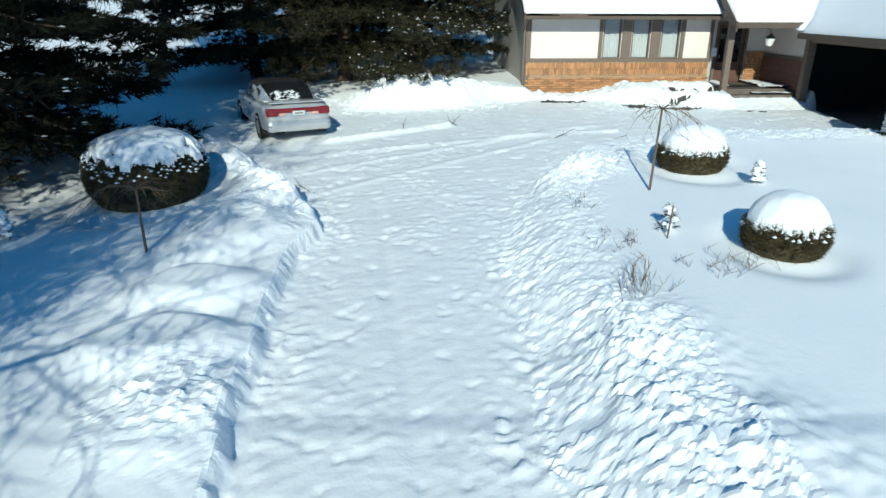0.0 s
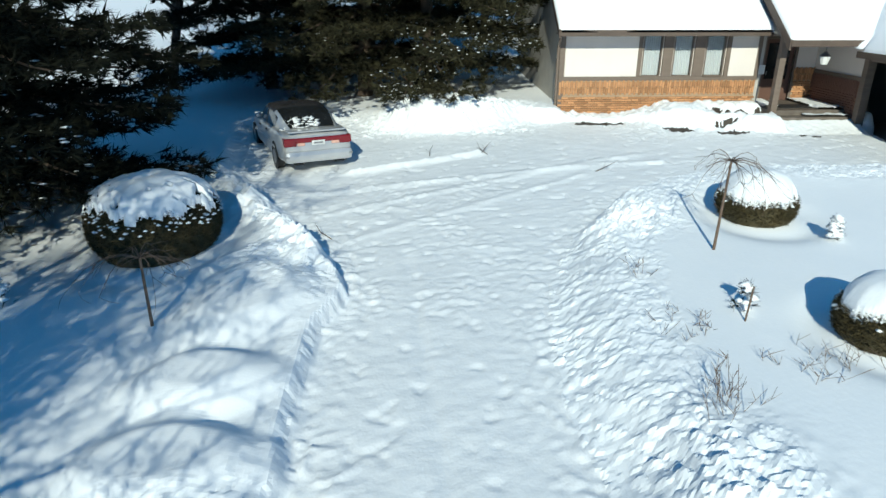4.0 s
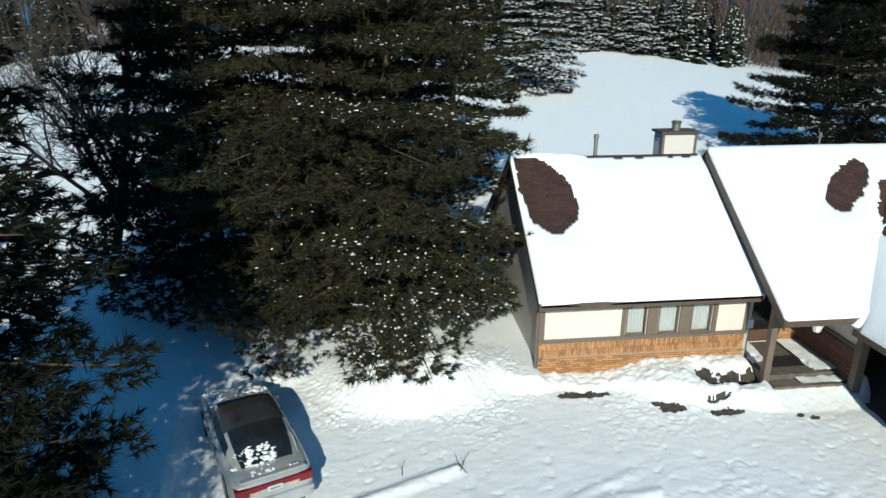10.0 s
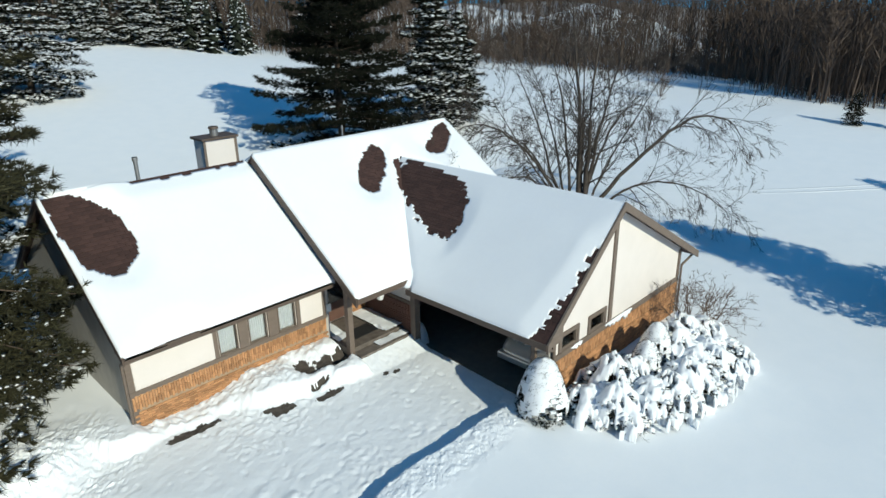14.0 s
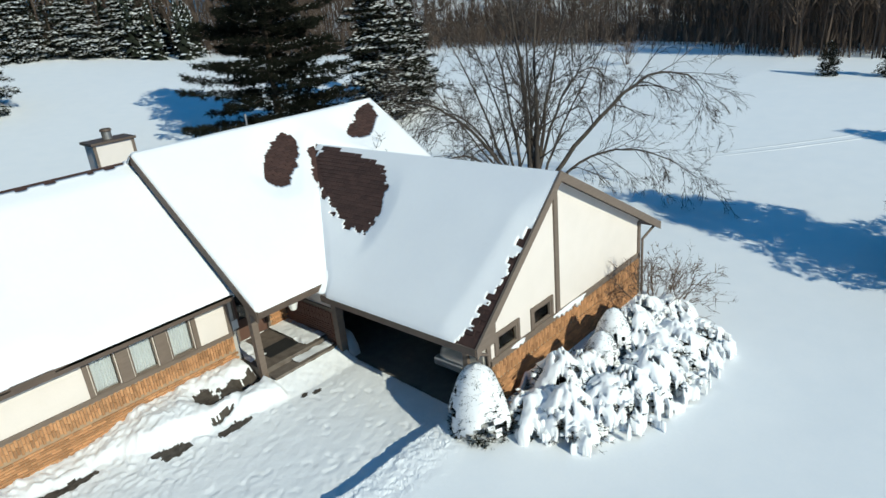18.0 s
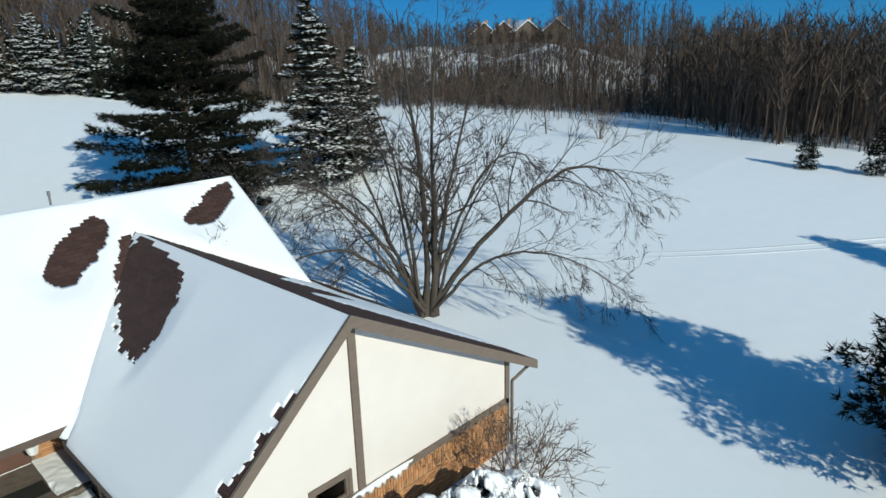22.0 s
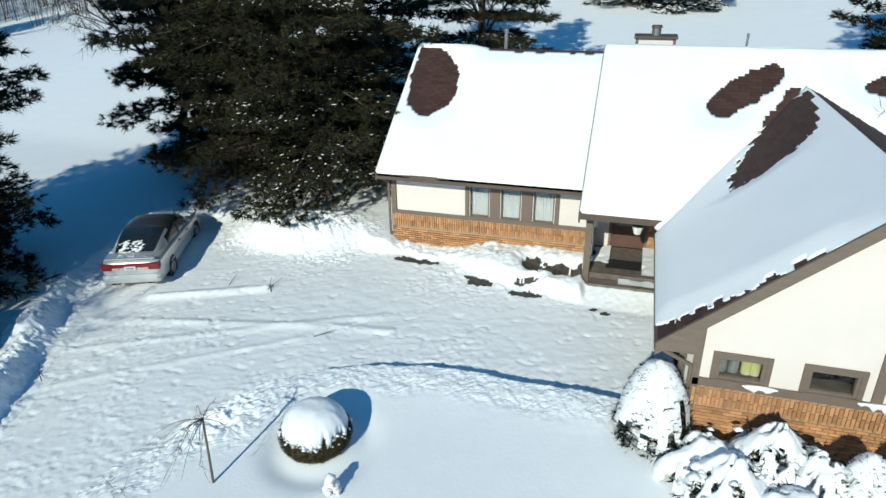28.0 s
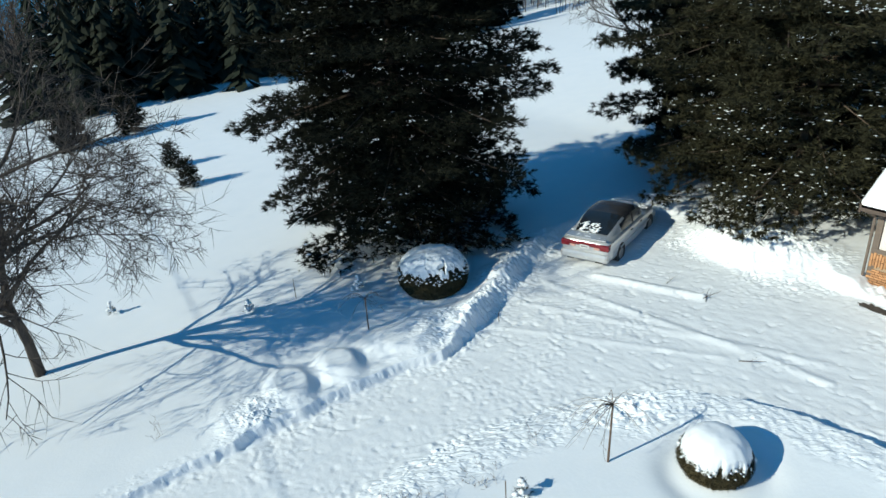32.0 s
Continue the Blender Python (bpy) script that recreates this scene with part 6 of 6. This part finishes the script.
for m, nm, mt, lb in ((east_wood, "east_woods", FARWOOD, "leafless brown woods along the snowy field"), (back_wood, "north_woods", FARWOOD, "leafless woods behind the back field"),
                      (west_wood, "west_woods", FARWOOD, "leafless woods beyond the west lawn"), (hill_wood, "hill_woods", FARWOOD, "distant leafless woods on a rise"),
                      (brush, "brushwood", FARWOOD, "brown brushwood under the far trees"),
                      (dark_firs, "far_firs", FARNEEDLE, "dark firs at the edge of the fields"), (fir_snow, "far_fir_snow", SNOW, "snow lying on the far firs")):
    tagged(m.out(nm, mt, None), lb, "woods", kind="stuff")


def far_house(x, y, w, d, turn):
    """A house on the rise, seen over the brushwood: walls, snowy roof, windows, chimney."""
    fh = thing("far_house", (x, y, float(land(np.array([float(x)]), np.array([float(y)]))[0])), turn, label="distant brown house with a snow-covered gabled roof", category="house", group="houses on the rise")
    part("wall", prism([(-w / 2, -0.3), (w / 2, -0.3), (w / 2, 3.0), (0, 4.9), (-w / 2, 3.0)], "y", -d / 2, d / 2), FASCIA, fh)
    for s in (-1, 1):
        part("roof", prism([(0, 5.2), (s * (w / 2 + 0.4), 2.9), (s * (w / 2 + 0.4), 2.7), (0, 5.0)], "y", -d / 2 - 0.3, d / 2 + 0.3), ROOFSNOW, fh, "snow-covered roof face")
        win = part("window", box(s * w * 0.22 - 0.4, s * w * 0.22 + 0.4, -d / 2 - 0.05, -d / 2 + 0.02, 1.0, 2.2), TRIM, fh)
        part("pane", box(s * w * 0.22 - 0.32, s * w * 0.22 + 0.32, -d / 2 - 0.06, -d / 2 - 0.045, 1.08, 2.12), SMOKED, win)
    part("chimney", box(w * 0.2, w * 0.2 + 0.6, -0.3, 0.3, 3.2, 5.6), BRICK, fh)


for x, y, w, d, t in ((114.4, 76.5, 4.8, 5.5, -35), (116.4, 72.0, 4.6, 5.0, -50), (118.4, 68.5, 5.6, 5.0, -30), (120.8, 62.5, 4.8, 5.5, -45)):
    far_house(x, y, w, d, t)


# ---- the parked car ----
def car_body(length, stations):
    """A hull lofted through cross-sections (place along the car, half width, sill height, belt height)."""
    bm = bmesh.new()
    rings = []
    for y, hw, z0, z1, crown in stations:
        ring = [(-hw * 0.90, z0), (-hw * 0.99, z0 + 0.10), (-hw, (z0 + z1) / 2), (-hw * 0.97, z1 - 0.08), (-hw * 0.90, z1), (-hw * 0.45, z1 + crown), (0, z1 + crown * 1.25),
                (hw * 0.45, z1 + crown), (hw * 0.90, z1), (hw * 0.97, z1 - 0.08), (hw, (z0 + z1) / 2), (hw * 0.99, z0 + 0.10), (hw * 0.90, z0)]
        rings.append([bm.verts.new((x, y, z)) for x, z in ring])
    for a, b in zip(rings, rings[1:]):
        for i in range(len(a)):
            j = (i + 1) % len(a)
            bm.faces.new((a[i], a[j], b[j], b[i]))
    bm.faces.new(rings[0][::-1])
    bm.faces.new(rings[-1])
    bmesh.ops.recalc_face_normals(bm, faces=bm.faces[:])
    return bm


def build_car(at, turn):
    car = thing("car", at, turn, label="silver four-door saloon parked with snow on its roof and boot", category="car")
    st = [(-2.38, 0.62, 0.38, 0.66, 0.0), (-2.36, 0.78, 0.30, 0.84, 0.01), (-2.28, 0.85, 0.25, 0.95, 0.02), (-2.05, 0.885, 0.22, 0.99, 0.03), (-1.6, 0.90, 0.21, 1.00, 0.03), (-0.8, 0.905, 0.20, 0.97, 0.03), (0.3, 0.905, 0.20, 0.94, 0.02),
          (1.0, 0.895, 0.20, 0.91, 0.03), (1.6, 0.875, 0.21, 0.86, 0.05), (2.0, 0.84, 0.24, 0.79, 0.05), (2.25, 0.76, 0.28, 0.68, 0.03), (2.36, 0.58, 0.34, 0.54, 0.0)]
    body = part("body", car_body(4.7, st), PAINT, car, smooth=True)
    body.modifiers.new("round", "SUBSURF").levels = 2
    body.modifiers["round"].render_levels = 2
    # cabin: one rounded shell, cut into glass, roof and pillars
    line = lambda y, zs: float(np.interp(y, (-1.98, -1.6, -1.1, -0.6, -0.1, 0.4, 0.8, 1.3), zs))
    top_z = lambda y: line(y, (0.99, 1.14, 1.32, 1.41, 1.43, 1.385, 1.23, 0.92))
    prof = [(1.0, 0.0), (0.955, 0.36), (0.875, 0.74), (0.79, 0.90), (0.56, 0.985), (0.28, 1.0), (0.0, 1.012)]
    prof = [(-a, b) for a, b in prof] + [(a, b) for a, b in prof[-2::-1]]
    ys = np.linspace(-1.98, 1.3, 25)

    def shell_point(y, c, grow=0.0):
        w, belt, a = line(y, (0.68, 0.75, 0.79, 0.80, 0.80, 0.79, 0.77, 0.68)), 0.96 - 0.03 * (y + 1.98) / 3.28, prof[c]
        return Vector((a[0] * (w + grow), y, belt - 0.02 + (top_z(y) - belt + 0.02 + grow) * a[1]))

    def shell_part(name, material, pick, label=""):
        bm, seen = bmesh.new(), {}
        for r in range(24):
            for c in range(12):
                if pick((ys[r] + ys[r + 1]) / 2, min(c, 11 - c), c < 6):
                    q = []
                    for i, j in ((r, c), (r, c + 1), (r + 1, c + 1), (r + 1, c)):
                        if (i, j) not in seen:
                            seen[i, j] = bm.verts.new(shell_point(ys[i], j))
                        q.append(seen[i, j])
                    bm.faces.new(q)
        bmesh.ops.recalc_face_normals(bm, faces=bm.faces[:])
        part(name, bm, material, car, label, smooth=True)

    shell_part("roof", CARROOF, lambda y, c, left: c >= 2 and -0.72 < y < 0.36)
    shell_part("rear_window", SMOKED, lambda y, c, left: c >= 3 and -1.85 < y <= -0.72, "dark sloping rear window")
    shell_part("windscreen", SMOKED, lambda y, c, left: c >= 3 and 0.36 <= y < 1.22)
    for flag in (True, False):
        shell_part("side_window", SMOKED, lambda y, c, left: left == flag and c < 2 and -1.22 < y < 0.95 and abs(y + 0.12) > 0.08, "dark side window")
        shell_part("door_pillar", BLACK, lambda y, c, left: left == flag and c < 2 and abs(y + 0.12) <= 0.08)
        shell_part("rear_pillar", PAINT, lambda y, c, left: left == flag and ((c < 2 and y <= -1.22) or (c == 2 and y <= -0.72)))
        shell_part("front_pillar", PAINT, lambda y, c, left: left == flag and ((c < 2 and y >= 0.95) or (c == 2 and y >= 0.36)))
    for s in (-1, 1):
        part("door_mirror", box(s * 0.86 - 0.06, s * 0.86 + 0.06, 0.72, 0.80, 0.92, 1.04, 0.02), PAINT, car)
        part("door_handle", box(s * 0.895 - 0.012, s * 0.895 + 0.012, -0.55, -0.4, 0.80, 0.83), BLACK, car)
        part("door_handle", box(s * 0.895 - 0.012, s * 0.895 + 0.012, 0.35, 0.5, 0.78, 0.81), BLACK, car)
        part("side_moulding", box(s * 0.895 - 0.012, s * 0.895 + 0.012, -1.5, 1.35, 0.52, 0.58), PAINT, car)
        for y in (-1.42, 1.42):
            wheel = new("wheel")
            wheel.parent = car
            wheel.matrix_basis = pose(s * 0.80, y, 0.30)
            part("tyre", rod((-0.10, 0, 0), (0.10, 0, 0), 0.305, sides=24), BLACK, wheel)
            part("rim", rod((s * 0.10, 0, 0), (s * 0.112, 0, 0), 0.19, 0.17, sides=18), METAL, wheel)
            part("wheel_arch", rod((s * 0.085, 0, 0.02), (s * 0.098, 0, 0.02), 0.36, sides=24), BLACK, wheel)
    # tail: a red band of lamps across the back, number plate, bumper, boot lid
    part("tail_band", box(-0.74, 0.74, -2.392, -2.2, 0.76, 0.88, 0.03), REDLAMP, car, "red lamp band across the tail")
    for s in (-1, 1):
        part("tail_lamp", box(s * 0.68 - 0.15, s * 0.68 + 0.15, -2.405, -2.15, 0.69, 0.885, 0.03), REDLAMP, car)
        part("reversing_lamp", box(s * 0.42 - 0.09, s * 0.42 + 0.09, -2.41, -2.30, 0.70, 0.77, 0.01), AMBER, car)
        # black strip under the bumper, a painted shadow at the exhaust
        part("sill_trim", box(s * 0.5 - 0.12, s * 0.5 + 0.12, -2.39, -2.2, 0.235, 0.26), BLACK, car)
    part("number_plate", box(-0.16, 0.16, -2.412, -2.39, 0.70, 0.81, 0.004), WHITE, car, "white number plate")
    part("plate_bar", box(-0.11, 0.11, -2.416, -2.411, 0.735, 0.775), METAL, car)
    part("bumper", box(-0.84, 0.84, -2.46, -2.0, 0.28, 0.58, 0.11), PAINT, car, "silver rear bumper")
    part("bumper_strip", box(-0.84, 0.84, -2.458, -2.40, 0.43, 0.47, 0.01), METAL, car)
    part("boot_spoiler", box(-0.70, 0.70, -2.33, -2.22, 1.00, 1.04, 0.015), PAINT, car)
    part("front_bumper", box(-0.80, 0.80, 2.2, 2.42, 0.28, 0.52, 0.05), PAINT, car)
    rng = random.Random(7)
    sn = Mesh()
    for _ in range(1500):
        y, x = rng.uniform(-2.25, 2.0), rng.uniform(-0.75, 0.75)
        clump = float(fbm(np.array([x + 3.0]), np.array([y]), 0.5, 61, 3)[0])
        need = 0.36 if -1.85 < y < -1.38 and x < 0.2 else (0.55 if y > 1.05 else (0.62 if y < -1.9 else 0.80))
        if clump < need:
            continue
        z = top_z(y) - 0.06 * (abs(x) / 0.6) ** 3 if -1.98 < y < 1.3 else (1.0 if y < 0 else 0.93 - 0.12 * (y - 1.3))
        if abs(x) > 0.58 and -1.7 < y < 1.0:
            continue
        sn.lump(Vector((x, y, z)), rng.uniform(0.04, 0.10), rng.uniform(0.04, 0.10), rng.uniform(0.010, 0.025), rng)
    sn.out("snow_dusting", SNOW, car, "thin patches of snow", smooth=True, kind="stuff")
    return car


parked = build_car((-7.62, -1.85, float(land(np.array([-7.5]), np.array([-2.4]))[0]) - 0.02), 22.0)
housed = copy_thing(parked, pose(11.8, -5.1, -0.46, 0, 0, 90))
housed["label"] = "car standing in the dark garage behind the open door"


# ---- bricks of the walls, and shingles where the roof is bare ----
front_bricks = [o for o in house.children if o.name.startswith("mortar_wall")]
lay_bricks(front_bricks[0], brick_rows(6.06, -0.3, 0.57, 0.98), Matrix.Translation((0.0, -0.025, 0)), 300)
lay_bricks(front_bricks[3], brick_rows(7.57, -0.65, 0.60, 1.02), Matrix.Translation((8.52, GYW - 0.03, 0)), 300)
lay_bricks(front_bricks[1], brick_rows(0.76, 0.24, 0.85, 1.25), Matrix.Translation((7.66, 0.775, 0)), 300)
# copies of the bricks in the colour that holds the porch's shade
dark = {}
for me in (LYING, STANDING):
    dark[me] = me.copy()
    dark[me].materials[0] = SHADEBRICK
lay_bricks(front_bricks[2], [(x, z, dark[me]) for x, z, me in brick_rows(2.3, 0.1, 0.7, 1.1)], Matrix.Translation((8.336, 0.78, 0)) @ Matrix.Rotation(radians(-90), 4, "Z"), 300)
tab = bpy.data.meshes.new("shingle")
tab.from_pydata([(-0.145, 0, 0), (0.145, 0, 0), (0.145, 0.16, 0.0), (-0.145, 0.16, 0.0), (-0.145, 0, 0.022), (0.145, 0, 0.022), (0.145, 0.16, 0.006), (-0.145, 0.16, 0.006)], [],
                [(4, 5, 6, 7), (0, 1, 5, 4), (1, 2, 6, 5), (3, 0, 4, 7)])
tab.materials.append(SHINGLE)
sh_rng = random.Random(12)
for key, zf, slope, downhill in (("lf", left_z, 0.728, "y"), ("mf", main_z, 0.708, "y"), ("w", west_z, 0.87, "x"), ("e", east_z, -0.536, "x")):
    ang = math.atan(abs(slope))
    run = 0.13 * math.cos(ang)
    for hole in PATCHES[key] + RIM.get(key, []):
        xs, ys = [p[0] for p in hole], [p[1] for p in hole]
        lo, hi, l2, h2 = (min(ys), max(ys), min(xs), max(xs)) if downhill == "y" else (min(xs), max(xs), min(ys), max(ys))
        row, a = 0, lo - 0.1
        while a < hi + 0.1:
            b = l2 - 0.2 + (0.15 if row % 2 else 0)
            while b < h2 + 0.3:
                x, y = (b, a) if downhill == "y" else (a, b)
                roof_poly = {"lf": LEFT_FRONT, "mf": MAIN_FRONT, "w": WEST, "e": EAST}[key]
                if poly_distance(np.array([x]), np.array([y]), hole)[0] > -0.14 and poly_distance(np.array([x]), np.array([y]), roof_poly)[0] > 0.13:
                    ob = new("shingle", tab)
                    ob.parent = roof_parts[key]
                    turn = 0 if downhill == "y" else (-90 if slope > 0 else 90)
                    ob.matrix_basis = Matrix.Translation((x, y, float(zf(x, y)) + 0.004 + sh_rng.random() * 0.003)) @ Matrix.Rotation(radians(turn), 4, "Z") @ Matrix.Rotation(ang, 4, "X")
                b += 0.30
            a, row = a + run, row + 1
